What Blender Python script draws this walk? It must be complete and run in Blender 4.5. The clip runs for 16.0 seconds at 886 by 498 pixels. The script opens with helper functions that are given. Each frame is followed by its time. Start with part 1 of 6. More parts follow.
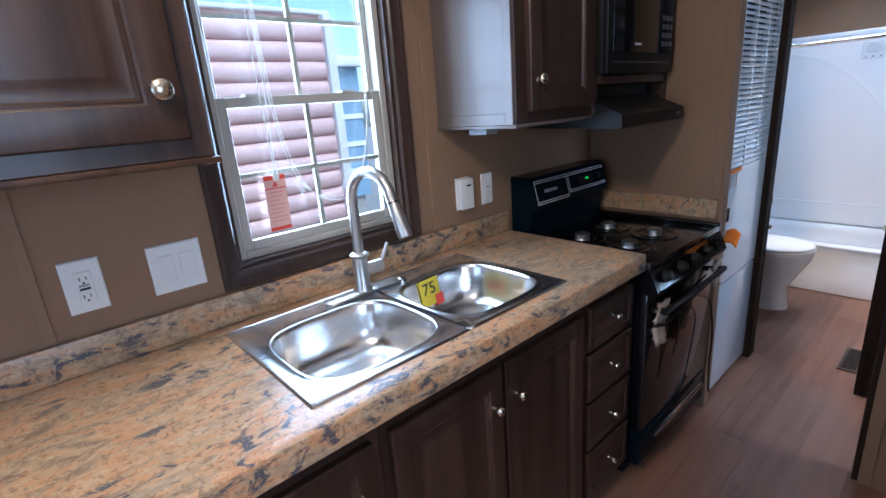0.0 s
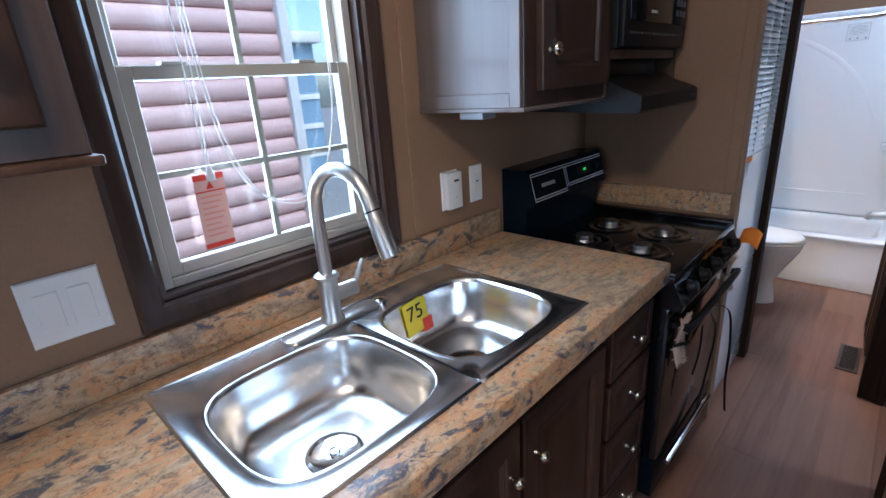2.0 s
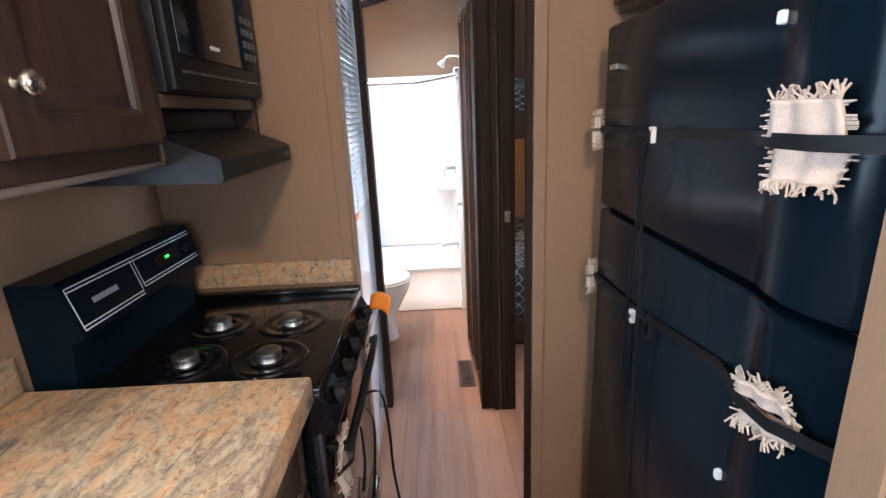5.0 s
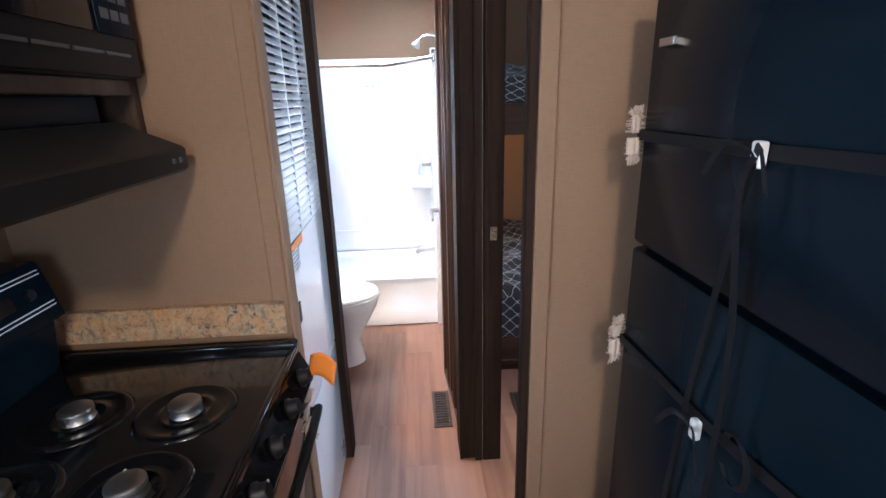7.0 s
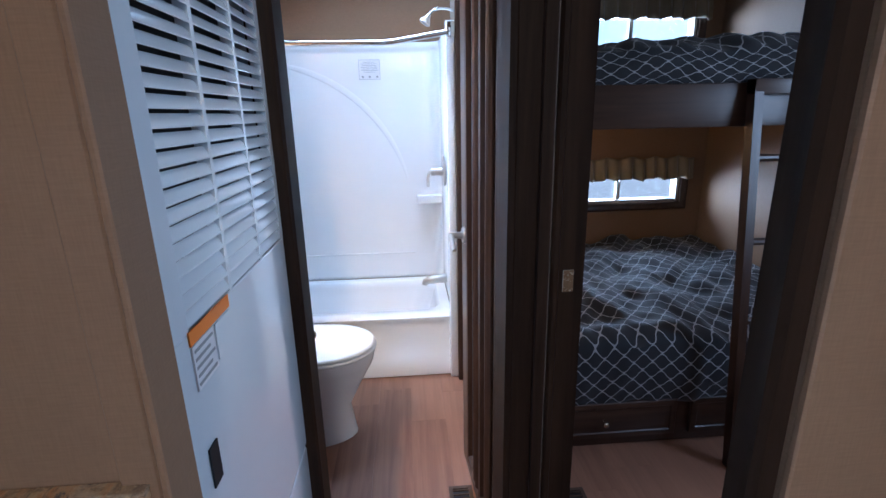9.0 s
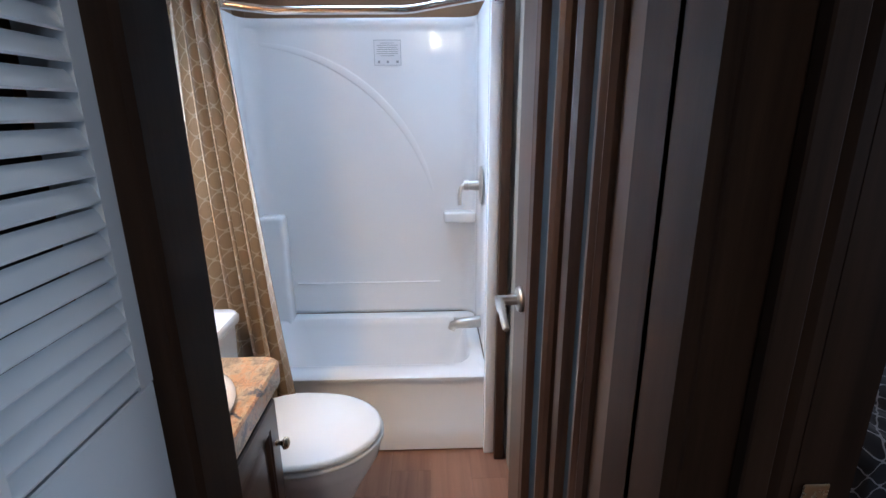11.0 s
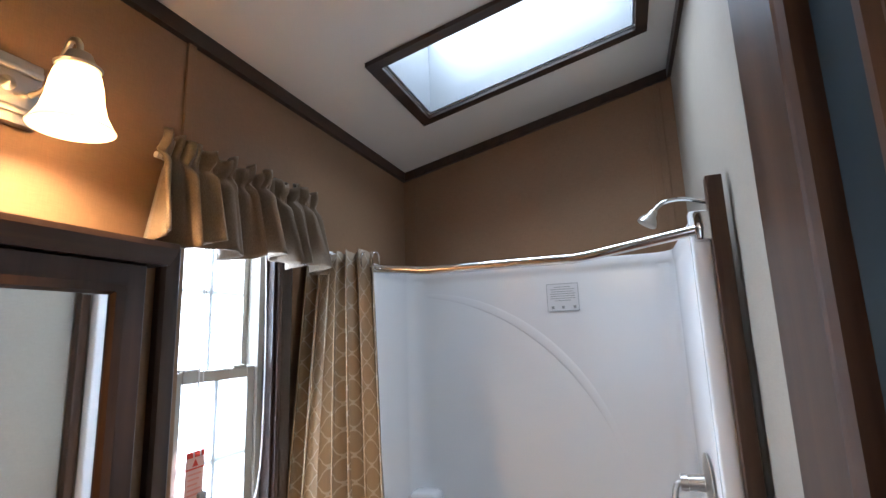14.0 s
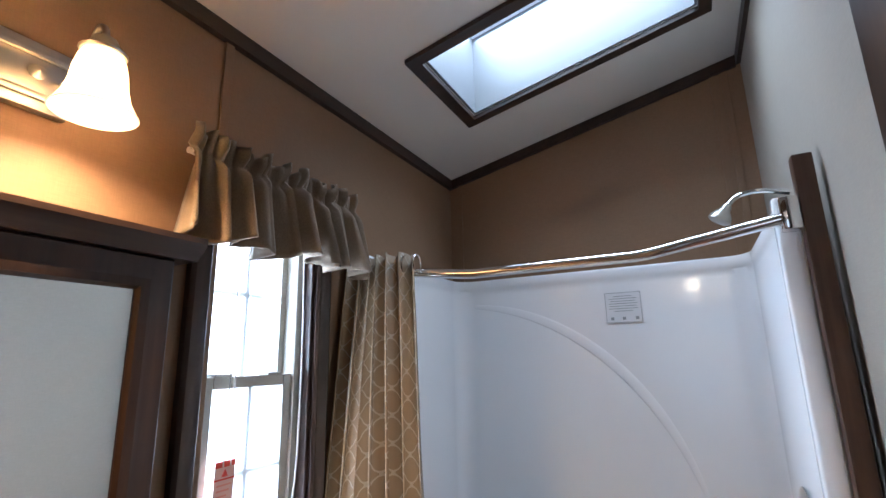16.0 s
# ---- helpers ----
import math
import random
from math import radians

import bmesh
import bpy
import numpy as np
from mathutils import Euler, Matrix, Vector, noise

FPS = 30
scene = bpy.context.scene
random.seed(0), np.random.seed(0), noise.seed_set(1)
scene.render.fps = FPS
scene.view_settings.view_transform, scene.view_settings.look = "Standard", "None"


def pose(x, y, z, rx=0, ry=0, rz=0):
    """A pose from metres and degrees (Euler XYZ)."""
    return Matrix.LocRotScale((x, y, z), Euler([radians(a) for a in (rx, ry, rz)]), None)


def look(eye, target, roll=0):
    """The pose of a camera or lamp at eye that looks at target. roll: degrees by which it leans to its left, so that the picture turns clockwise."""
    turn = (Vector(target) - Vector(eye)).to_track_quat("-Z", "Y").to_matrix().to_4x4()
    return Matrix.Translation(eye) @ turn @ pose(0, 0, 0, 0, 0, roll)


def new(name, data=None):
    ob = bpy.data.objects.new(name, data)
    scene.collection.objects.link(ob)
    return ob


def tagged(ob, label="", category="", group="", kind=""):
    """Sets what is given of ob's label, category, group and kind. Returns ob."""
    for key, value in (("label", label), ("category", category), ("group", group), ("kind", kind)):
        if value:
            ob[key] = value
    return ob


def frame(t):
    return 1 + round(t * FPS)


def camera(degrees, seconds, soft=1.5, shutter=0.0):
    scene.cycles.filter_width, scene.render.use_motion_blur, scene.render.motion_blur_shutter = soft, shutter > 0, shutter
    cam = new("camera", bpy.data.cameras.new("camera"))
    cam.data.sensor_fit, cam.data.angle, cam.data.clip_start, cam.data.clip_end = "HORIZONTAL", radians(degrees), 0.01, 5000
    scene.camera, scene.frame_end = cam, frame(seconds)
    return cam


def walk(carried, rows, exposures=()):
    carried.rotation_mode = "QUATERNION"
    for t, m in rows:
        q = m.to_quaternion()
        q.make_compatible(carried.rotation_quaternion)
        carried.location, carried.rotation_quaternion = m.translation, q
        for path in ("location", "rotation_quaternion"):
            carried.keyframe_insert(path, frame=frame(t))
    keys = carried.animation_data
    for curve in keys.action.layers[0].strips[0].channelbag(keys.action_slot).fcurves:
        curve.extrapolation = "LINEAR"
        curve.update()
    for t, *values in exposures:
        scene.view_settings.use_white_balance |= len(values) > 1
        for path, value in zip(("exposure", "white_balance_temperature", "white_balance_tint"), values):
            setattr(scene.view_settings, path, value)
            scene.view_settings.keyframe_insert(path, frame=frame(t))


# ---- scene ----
cam = camera(85.7, 16.0)
PATH = [
    (0, (0.883, 0.183, 1.422), (2.139, 1.63, 0.848), -4.5),
    (0.5, (0.91, 0.196, 1.422), (2.196, 1.688, 1.074), -4.6),
    (1, (0.93, 0.269, 1.429), (2.219, 1.764, 1.104), -4.4),
    (1.5, (0.976, 0.361, 1.43), (2.331, 1.789, 1.081), -4.1),
    (2, (1.038, 0.457, 1.415), (2.392, 1.777, 0.763), -3.9),
    (2.5, (1.168, 0.495, 1.391), (2.6, 1.607, 0.546), -4.1),
    (3, (1.287, 0.507, 1.418), (2.869, 1.386, 0.566), -4.3),
    (3.5, (1.345, 0.563, 1.434), (3.171, 1.063, 0.789), -4.4),
    (4, (1.392, 0.581, 1.425), (3.264, 0.804, 0.757), -3.1),
    (4.5, (1.417, 0.58, 1.427), (3.338, 0.65, 0.874), -2.7),
    (4.7, (1.431, 0.591, 1.417), (3.359, 0.595, 0.886), -2.8),
    (7, (1.892, 0.552, 1.428), (3.796, 0.432, 0.828), -1.5),
    (7.5, (2.033, 0.569, 1.416), (3.935, 0.431, 0.813), -0.5),
    (8, (2.212, 0.538, 1.385), (4.12, 0.411, 0.798), -0.4),
    (8.5, (2.35, 0.529, 1.376), (4.257, 0.411, 0.786), -1.1),
    (9, (2.559, 0.604, 1.319), (4.479, 0.465, 0.773), -1.2),
    (11.5, (3.258, 0.606, 1.314), (5.182, 0.614, 0.766), -0.4),
    (12, (3.344, 0.612, 1.317), (5.268, 0.705, 0.777), -0.5),
    (12.5, (3.402, 0.613, 1.335), (5.316, 0.836, 0.802), -0.9),
    (13, (3.46, 0.605, 1.381), (5.41, 0.958, 1.112), -1.3),
    (13.5, (3.518, 0.596, 1.427), (5.441, 1.124, 1.572), -1.8),
    (14, (3.555, 0.572, 1.441), (5.4, 1.261, 1.79), -2.0),
    (14.5, (3.592, 0.55, 1.441), (5.359, 1.336, 1.951), -2.2),
    (15, (3.592, 0.562, 1.437), (5.277, 1.337, 2.184), -2.2),
    (15.5, (3.623, 0.571, 1.42), (5.328, 1.383, 2.08), -1.7),
    (16, (3.657, 0.585, 1.404), (5.393, 1.473, 1.85), -1.3),
]

EXPO = [(0.0, 0.85, 4800, 10), (1.5, 0.85, 5050, 10), (2.5, 0.4, 4850, 10), (3.5, 1.3, 5400, 10), (4.5, 1.9, 5500, 10), (7.0, 1.9, 5150, 10), (8.5, 1.4, 5000, 10), (9.2, 0.95, 4700, 10), (11.5, 0.45, 5250, 10), (12.5, 0.3, 5300, 10), (13.2, 0.15, 5500, 10), (14.0, 0.15, 5750, 10), (15.2, 0.15, 5750, 10), (16.0, 0.05, 5450, 10)]
walk(cam, [(t, look(eye, target, roll)) for t, eye, target, roll in PATH], EXPO)

# ---- world, sun and large lights ----
world = bpy.data.worlds.new("world")
scene.world = world
world.use_nodes = True
wn = world.node_tree.nodes
sky = wn.new("ShaderNodeTexSky")
sky.sky_type, sky.sun_disc = "NISHITA", False
sky.sun_elevation, sky.sun_rotation = radians(50), radians(180)
sky.dust_density, sky.air_density = 2.0, 1.0
wn["Background"].inputs["Strength"].default_value = 0.15
world.node_tree.links.new(sky.outputs[0], wn["Background"].inputs["Color"])
sun_data = bpy.data.lights.new("sun", "SUN")
sun_data.energy, sun_data.angle, sun_data.color = 1.5, radians(35), (1.0, 0.96, 0.9)
sun = new("sun", sun_data)
sun.matrix_world = look((0.8, -8, 10.7), (0, 1, 0))


def window_light(name, eye, target, w, h, watts, color=(0.80, 0.90, 1.0)):
    d = bpy.data.lights.new(name, "AREA")
    d.shape, d.size, d.size_y, d.energy, d.color = "RECTANGLE", w, h, watts, color
    ob = new(name, d)
    ob.matrix_world = look(eye, target)
    return ob


def bulb_light(name, at, watts, color=(1.0, 0.62, 0.3), r=0.03):
    d = bpy.data.lights.new(name, "POINT")
    d.energy, d.color, d.shadow_soft_size = watts, color, r
    ob = new(name, d)
    ob.location = at
    return ob


window_light("skylight_daylight", (4.87, 0.8125, 2.575), (4.87, 0.8125 - 0.222, 1.56), 0.335, 0.685, 10)
window_light("bath_window_daylight", (4.45, 1.56, 1.38), (4.45, 0, 1.38), 0.3, 0.84, 15)
window_light("kitchen_window_daylight", (1.547, 1.56, 1.45), (1.547, 0, 1.30), 0.54, 0.8, 11)
window_light("bunk_window_daylight", (5.62, -0.79, 0.86), (4, -0.79, 0.8), 0.6, 0.18, 7)
window_light("bunk_window_upper_daylight", (5.62, -0.79, 1.74), (4, -0.79, 1.7), 0.6, 0.18, 6)
window_light("living_window_daylight", (-2.75, 0.2, 1.2), (0, 0.2, 1.1), 2.2, 1.8, 14, (0.76, 0.88, 1.0))
# Assumed south opening, never in view, added to brighten the cabinet fronts.
window_light("unseen_south_window_fill", (0.65, -1.42, 1.45), (0.65, 0, 1.3), 0.95, 0.95, 6.5)
window_light("bunk_side_window_daylight", (3.32, -1.42, 1.35), (3.32, 0, 1.2), 0.6, 0.8, 5.5, (0.84, 0.92, 1.0))
# Fill light in an invented living-area opening that stays out of view.
window_light("unseen_side_window_fill", (-0.9, 1.75, 1.4), (-0.9, 0, 1.2), 1.2, 1.0, 16)
bulb_light("vanity_bulb", (3.99, 1.32, 1.80), 16.5, r=0.03)
bulb_light("vanity_bulb_second", (3.785, 1.32, 1.80), 16.5, r=0.03)
bulb_light("kitchen_bulb", (0.72, 0.52, 2.2), 23.0, (1.0, 0.76, 0.5), 0.08)
bulb_light("bunk_bulb", (4.7, 0.15, 1.2), 2.2, (1.0, 0.55, 0.2), 0.03)

# ---- materials ----


def mat(name, base, rough=0.5, metal=0.0, spec=0.5, coat=0.0):
    m = bpy.data.materials.new(name)
    m.use_nodes = True
    b = m.node_tree.nodes["Principled BSDF"]
    b.inputs["Base Color"].default_value = (*base, 1)
    b.inputs["Roughness"].default_value = rough
    b.inputs["Metallic"].default_value = metal
    b.inputs["Specular IOR Level"].default_value = spec
    b.inputs["Coat Weight"].default_value = coat
    return m


def nodes_of(m):
    return m.node_tree.nodes, m.node_tree.links, m.node_tree.nodes["Principled BSDF"]


def coords(m, scale=(1, 1, 1), rot=(0, 0, 0), kind="Object"):
    n, l, _ = nodes_of(m)
    tc, mp = n.new("ShaderNodeTexCoord"), n.new("ShaderNodeMapping")
    mp.inputs["Scale"].default_value = scale
    mp.inputs["Rotation"].default_value = [radians(a) for a in rot]
    l.new(tc.outputs[kind], mp.inputs["Vector"])
    return mp.outputs[0]


def noise_of(m, vec, scale, detail=4, rough=0.55, distort=0.0):
    n, l, _ = nodes_of(m)
    t = n.new("ShaderNodeTexNoise")
    t.inputs["Scale"].default_value, t.inputs["Detail"].default_value = scale, detail
    t.inputs["Roughness"].default_value, t.inputs["Distortion"].default_value = rough, distort
    l.new(vec, t.inputs["Vector"])
    return t.outputs["Fac"]


def ramp(m, fac, stops):
    n, l, _ = nodes_of(m)
    r = n.new("ShaderNodeValToRGB")
    e = r.color_ramp.elements
    while len(e) < len(stops):
        e.new(0.5)
    for el, (p, c) in zip(e, stops):
        el.position, el.color = p, (*c, 1)
    l.new(fac, r.inputs["Fac"])
    return r.outputs["Color"]


def mix(m, a, b, fac, mode="MIX"):
    n, l, _ = nodes_of(m)
    x = n.new("ShaderNodeMix")
    x.data_type, x.blend_type = "RGBA", mode
    for k, v in ((0, fac), (6, a), (7, b)):
        if isinstance(v, (int, float)):
            x.inputs[k].default_value = v
        elif isinstance(v, tuple):
            x.inputs[k].default_value = (*v, 1)
        else:
            l.new(v, x.inputs[k])
    return x.outputs[2]


def bump(m, height, strength=0.2, dist=0.002):
    n, l, b = nodes_of(m)
    bp = n.new("ShaderNodeBump")
    bp.inputs["Strength"].default_value, bp.inputs["Distance"].default_value = strength, dist
    l.new(height, bp.inputs["Height"])
    l.new(bp.outputs[0], b.inputs["Normal"])


def calc(m, op, a, b=0.0):
    n, l, _ = nodes_of(m)
    x = n.new("ShaderNodeMath")
    x.operation = op
    for k, v in ((0, a), (1, b)):
        if isinstance(v, (int, float)):
            x.inputs[k].default_value = v
        else:
            l.new(v, x.inputs[k])
    return x.outputs[0]


def set_color(m, c):
    n, l, b = nodes_of(m)
    l.new(c, b.inputs["Base Color"])


def set_rough(m, fac, lo, hi):
    n, l, b = nodes_of(m)
    r = n.new("ShaderNodeMapRange")
    r.inputs["To Min"].default_value, r.inputs["To Max"].default_value = lo, hi
    l.new(fac, r.inputs["Value"])
    l.new(r.outputs[0], b.inputs["Roughness"])


def random_of(m):
    n, l, _ = nodes_of(m)
    return n.new("ShaderNodeObjectInfo").outputs["Random"]


def grained(name, dark, light, along, rough=(0.3, 0.5), coat=0.15, fine=1.0, rand=0.0):
    """Stained wood whose grain runs along one axis."""
    m = mat(name, dark, 0.4, coat=coat)
    sc = [28 * fine] * 3
    sc["xyz".index(along)] = 1.6 * fine
    v = coords(m, sc)
    a = noise_of(m, v, 1.0, 6, 0.65, 0.4)
    big = noise_of(m, coords(m, (3, 3, 3)), 1.0, 3)
    c = ramp(m, a, [(0.3, dark), (0.52, tuple((p + q) / 2 for p, q in zip(dark, light))), (0.75, light)])
    c = mix(m, c, tuple(x * 0.6 for x in dark), calc(m, "MULTIPLY", big, 0.5))
    if rand:
        c = mix(m, c, light, calc(m, "MULTIPLY", random_of(m), rand))
    set_color(m, c)
    set_rough(m, a, *rough)
    bump(m, a, 0.12, 0.0015)
    return m


def wallpaper(name, base, other, seed=0.0):
    m = mat(name, base, 0.62, spec=0.3)
    a = noise_of(m, coords(m, (500, 500, 40)), 1.0, 2)
    b = noise_of(m, coords(m, (40, 40, 500)), 1.0, 2)
    w = noise_of(m, coords(m, (2.2, 2.2, 1.2)), 1.0, 4)
    f = calc(m, "MULTIPLY", calc(m, "ADD", a, b), 0.5)
    c = ramp(m, f, [(0.35, base), (0.65, other)])
    c = mix(m, c, tuple(x * 0.85 for x in base), calc(m, "MULTIPLY", w, 0.6))
    set_color(m, c)
    set_rough(m, w, 0.5, 0.7)
    bump(m, f, 0.15, 0.0008)
    return m


M_WALL = wallpaper("taupe_wall_panel", (0.25, 0.152, 0.087), (0.305, 0.188, 0.11))
M_WALL_GREY = wallpaper("cream_wall_panel", (0.36, 0.32, 0.265), (0.41, 0.365, 0.30))
M_DARK = grained("dark_stained_wood_upright", (0.022, 0.011, 0.007), (0.078, 0.040, 0.024), "z", (0.27, 0.44), 0.08)
M_DARKX = grained("dark_stained_wood_level", (0.022, 0.011, 0.007), (0.078, 0.040, 0.024), "x", (0.27, 0.44), 0.08)
M_DARKY = grained("dark_stained_wood_cross", (0.022, 0.011, 0.007), (0.078, 0.040, 0.024), "y", (0.27, 0.44), 0.08)
M_GREYWOOD = grained("weathered_brown_door_wood", (0.045, 0.028, 0.019), (0.14, 0.09, 0.063), "z", (0.26, 0.42), 0.05, 0.8)
M_FRAME = grained("matte_dark_door_frame_wood", (0.013, 0.007, 0.004), (0.05, 0.028, 0.017), "z", (0.5, 0.66), 0.0)
nodes_of(M_FRAME)[2].inputs["Specular IOR Level"].default_value = 0.12
# Greyed wood made paler: the window's reflection is put into the colour.
M_SIDEWOOD = grained("greyed_window_lit_side_wood", (0.11, 0.084, 0.072), (0.18, 0.143, 0.124), "z", (0.33, 0.47), 0.12, 0.6)
M_TRIM = grained("brown_trim_wood", (0.04, 0.021, 0.013), (0.12, 0.064, 0.038), "z")
M_CEIL = mat("white_ceiling_panel", (0.72, 0.69, 0.64), 0.6)
cn = noise_of(M_CEIL, coords(M_CEIL, (180, 180, 180)), 1.0, 3)
bump(M_CEIL, cn, 0.08, 0.001)
set_color(M_CEIL, mix(M_CEIL, (0.74, 0.71, 0.66), (0.66, 0.63, 0.58), noise_of(M_CEIL, coords(M_CEIL), 1.5, 3)))


def granite():
    m = mat("granite_pattern_laminate", (0.4, 0.3, 0.2), 0.3, coat=0.1)
    v = coords(m, (1.3, 3.2, 3.2), (0, 0, 24))
    big = noise_of(m, v, 3.6, 6, 0.62, 1.0)
    mid = noise_of(m, v, 11, 7, 0.7, 1.4)
    fine = noise_of(m, coords(m, (1, 1, 1), (0, 0, 30)), 80, 4, 0.7, 0.6)
    vein = noise_of(m, coords(m, (1.0, 2.6, 2.0), (0, 0, 30)), 9, 8, 0.7, 1.8)
    blue = noise_of(m, coords(m, (1.2, 2.1, 2.1), (0, 0, 24)), 13, 5, 0.65, 0.8)
    patch = noise_of(m, coords(m, (1.4, 2.4, 2.4), (0, 0, 24)), 2.6, 3, 0.5, 0.6)
    speck = noise_of(m, coords(m, (1, 1, 1)), 210, 3, 0.7, 0.4)
    c = ramp(m, big, [(0.36, (0.24, 0.165, 0.105)), (0.45, (0.46, 0.32, 0.18)), (0.52, (0.54, 0.27, 0.11)), (0.59, (0.46, 0.31, 0.175)), (0.68, (0.27, 0.19, 0.125))])
    c = mix(m, c, (0.60, 0.49, 0.34), ramp(m, mid, [(0.5, (0, 0, 0)), (0.62, (0.5, 0.5, 0.5))]))
    c = mix(m, c, (0.15, 0.09, 0.06), calc(m, "MULTIPLY", ramp(m, vein, [(0.54, (0, 0, 0)), (0.6, (0.8, 0.8, 0.8)), (0.66, (0.4, 0.4, 0.4))]), ramp(m, patch, [(0.4, (0.95, 0.95, 0.95)), (0.6, (0.2, 0.2, 0.2))])))
    c = mix(m, c, (0.05, 0.06, 0.085), calc(m, "MULTIPLY", ramp(m, blue, [(0.54, (0, 0, 0)), (0.6, (0.95, 0.95, 0.95))]), ramp(m, patch, [(0.47, (0, 0, 0)), (0.56, (1, 1, 1))])))
    c = mix(m, c, (0.13, 0.08, 0.05), ramp(m, fine, [(0.53, (0, 0, 0)), (0.62, (0.6, 0.6, 0.6))]))
    c = mix(m, c, (0.66, 0.54, 0.38), ramp(m, speck, [(0.57, (0, 0, 0)), (0.67, (0.4, 0.4, 0.4))]))
    set_color(m, c)
    set_rough(m, mid, 0.24, 0.42)
    bump(m, fine, 0.04, 0.001)
    return m


M_GRANITE = granite()
M_STEEL = mat("brushed_stainless_steel", (0.76, 0.75, 0.73), 0.22, 1.0)
sv = noise_of(M_STEEL, coords(M_STEEL, (30, 400, 400)), 1.0, 3)
set_rough(M_STEEL, sv, 0.17, 0.3)
bump(M_STEEL, sv, 0.03, 0.0005)
M_NICKEL = mat("brushed_nickel", (0.55, 0.52, 0.48), 0.28, 1.0)
set_rough(M_NICKEL, noise_of(M_NICKEL, coords(M_NICKEL, (300, 300, 60)), 1.0, 3), 0.28, 0.42)
M_CHROME = mat("polished_chrome", (0.8, 0.8, 0.8), 0.07, 1.0)
set_rough(M_CHROME, noise_of(M_CHROME, coords(M_CHROME), 60, 3), 0.04, 0.14)
M_KNOB = mat("antique_brass_nickel_knob", (0.55, 0.49, 0.38), 0.25, 1.0)
set_rough(M_KNOB, noise_of(M_KNOB, coords(M_KNOB), 200, 3), 0.15, 0.35)


def enamel(name, base, lo, hi, scale=6.0, tint=0.9):
    m = mat(name, base, lo, coat=0.2)
    w = noise_of(m, coords(m), scale, 4)
    set_color(m, mix(m, base, tuple(x * tint for x in base), w))
    set_rough(m, w, lo, hi)
    bump(m, noise_of(m, coords(m), 90, 2), 0.02, 0.0006)
    return m


M_BLACK = enamel("gloss_black_enamel", (0.006, 0.006, 0.007), 0.05, 0.16)
M_BLACKF = enamel("black_appliance_finish", (0.004, 0.009, 0.014), 0.14, 0.26)
nodes_of(M_BLACKF)[2].inputs["Coat Weight"].default_value = 0.0
nodes_of(M_BLACKF)[2].inputs["Specular IOR Level"].default_value = 0.08
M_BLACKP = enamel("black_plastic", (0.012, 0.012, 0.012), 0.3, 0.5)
M_WHITE = enamel("white_plastic", (0.8, 0.79, 0.76), 0.3, 0.42)
M_TUB = enamel("white_gelcoat_surround", (0.9, 0.9, 0.9), 0.12, 0.24, 2.0, 0.96)
M_CHINA = enamel("white_vitreous_china", (0.82, 0.81, 0.79), 0.06, 0.12, 3.0, 0.97)
M_BONE = enamel("bone_vitreous_china", (0.74, 0.68, 0.6), 0.06, 0.12, 3.0, 0.97)
M_FURN = enamel("white_furnace_metal", (0.80, 0.86, 0.9), 0.12, 0.22, 3.0, 0.95)
M_VINYL = enamel("almond_vinyl_window_frame", (0.42, 0.39, 0.33), 0.35, 0.5)
# White lining darkened in its base colour so the shaft reads as shaded.
M_SHAFT = enamel("shaded_down_white_shaft_lining", (0.22, 0.23, 0.24), 0.4, 0.55)
M_VINYLW = enamel("white_vinyl_window_frame", (0.74, 0.73, 0.69), 0.35, 0.5)
M_CAP = mat("burner_cap_aluminium", (0.38, 0.365, 0.34), 0.38, 1.0)
set_rough(M_CAP, noise_of(M_CAP, coords(M_CAP), 120, 3), 0.3, 0.5)
M_YELLOW = enamel("yellow_sticker", (0.85, 0.68, 0.02), 0.45, 0.6)
M_RED = enamel("red_sticker", (0.75, 0.07, 0.04), 0.45, 0.6)
M_ORANGE = enamel("orange_tag_paper", (0.95, 0.27, 0.025), 0.5, 0.7)
M_TAG = enamel("warning_tag_paper", (0.85, 0.52, 0.44), 0.5, 0.7)
M_TAGTEXT = enamel("warning_tag_pale_print", (0.82, 0.33, 0.26), 0.5, 0.7)
M_TAGRED = enamel("warning_tag_red_print", (0.75, 0.06, 0.03), 0.5, 0.7)
M_INK = enamel("black_ink", (0.01, 0.01, 0.012), 0.5, 0.7)
M_GREYINK = enamel("grey_print", (0.35, 0.36, 0.36), 0.5, 0.7)
M_DIM = enamel("dim_grey_print", (0.06, 0.06, 0.06), 0.4, 0.6)
M_LABEL = enamel("pale_label_paper", (0.82, 0.82, 0.83), 0.4, 0.6)
M_CORD = enamel("white_cord", (0.75, 0.73, 0.68), 0.6, 0.8)
M_STRAP = enamel("black_nylon_strap", (0.008, 0.008, 0.009), 0.45, 0.65, 300)
M_LED = mat("green_clock_digits", (0.02, 0.2, 0.02), 0.5)
nodes_of(M_LED)[2].inputs["Emission Color"].default_value = (0.15, 1.0, 0.1, 1)
nodes_of(M_LED)[2].inputs["Emission Strength"].default_value = 0.5
M_SHADE = mat("frosted_glass_lamp_shade", (0.95, 0.85, 0.68), 0.4)
nodes_of(M_SHADE)[2].inputs["Emission Color"].default_value = (1.0, 0.66, 0.33, 1)
nodes_of(M_SHADE)[2].inputs["Emission Strength"].default_value = 2.2
n_sh, l_sh, b_sh = nodes_of(M_SHADE)
t_sh, x_sh = n_sh.new("ShaderNodeBsdfTranslucent"), n_sh.new("ShaderNodeMixShader")
t_sh.inputs["Color"].default_value, x_sh.inputs[0].default_value = (0.97, 0.9, 0.78, 1), 0.85
l_sh.new(b_sh.outputs[0], x_sh.inputs[1])
l_sh.new(t_sh.outputs[0], x_sh.inputs[2])
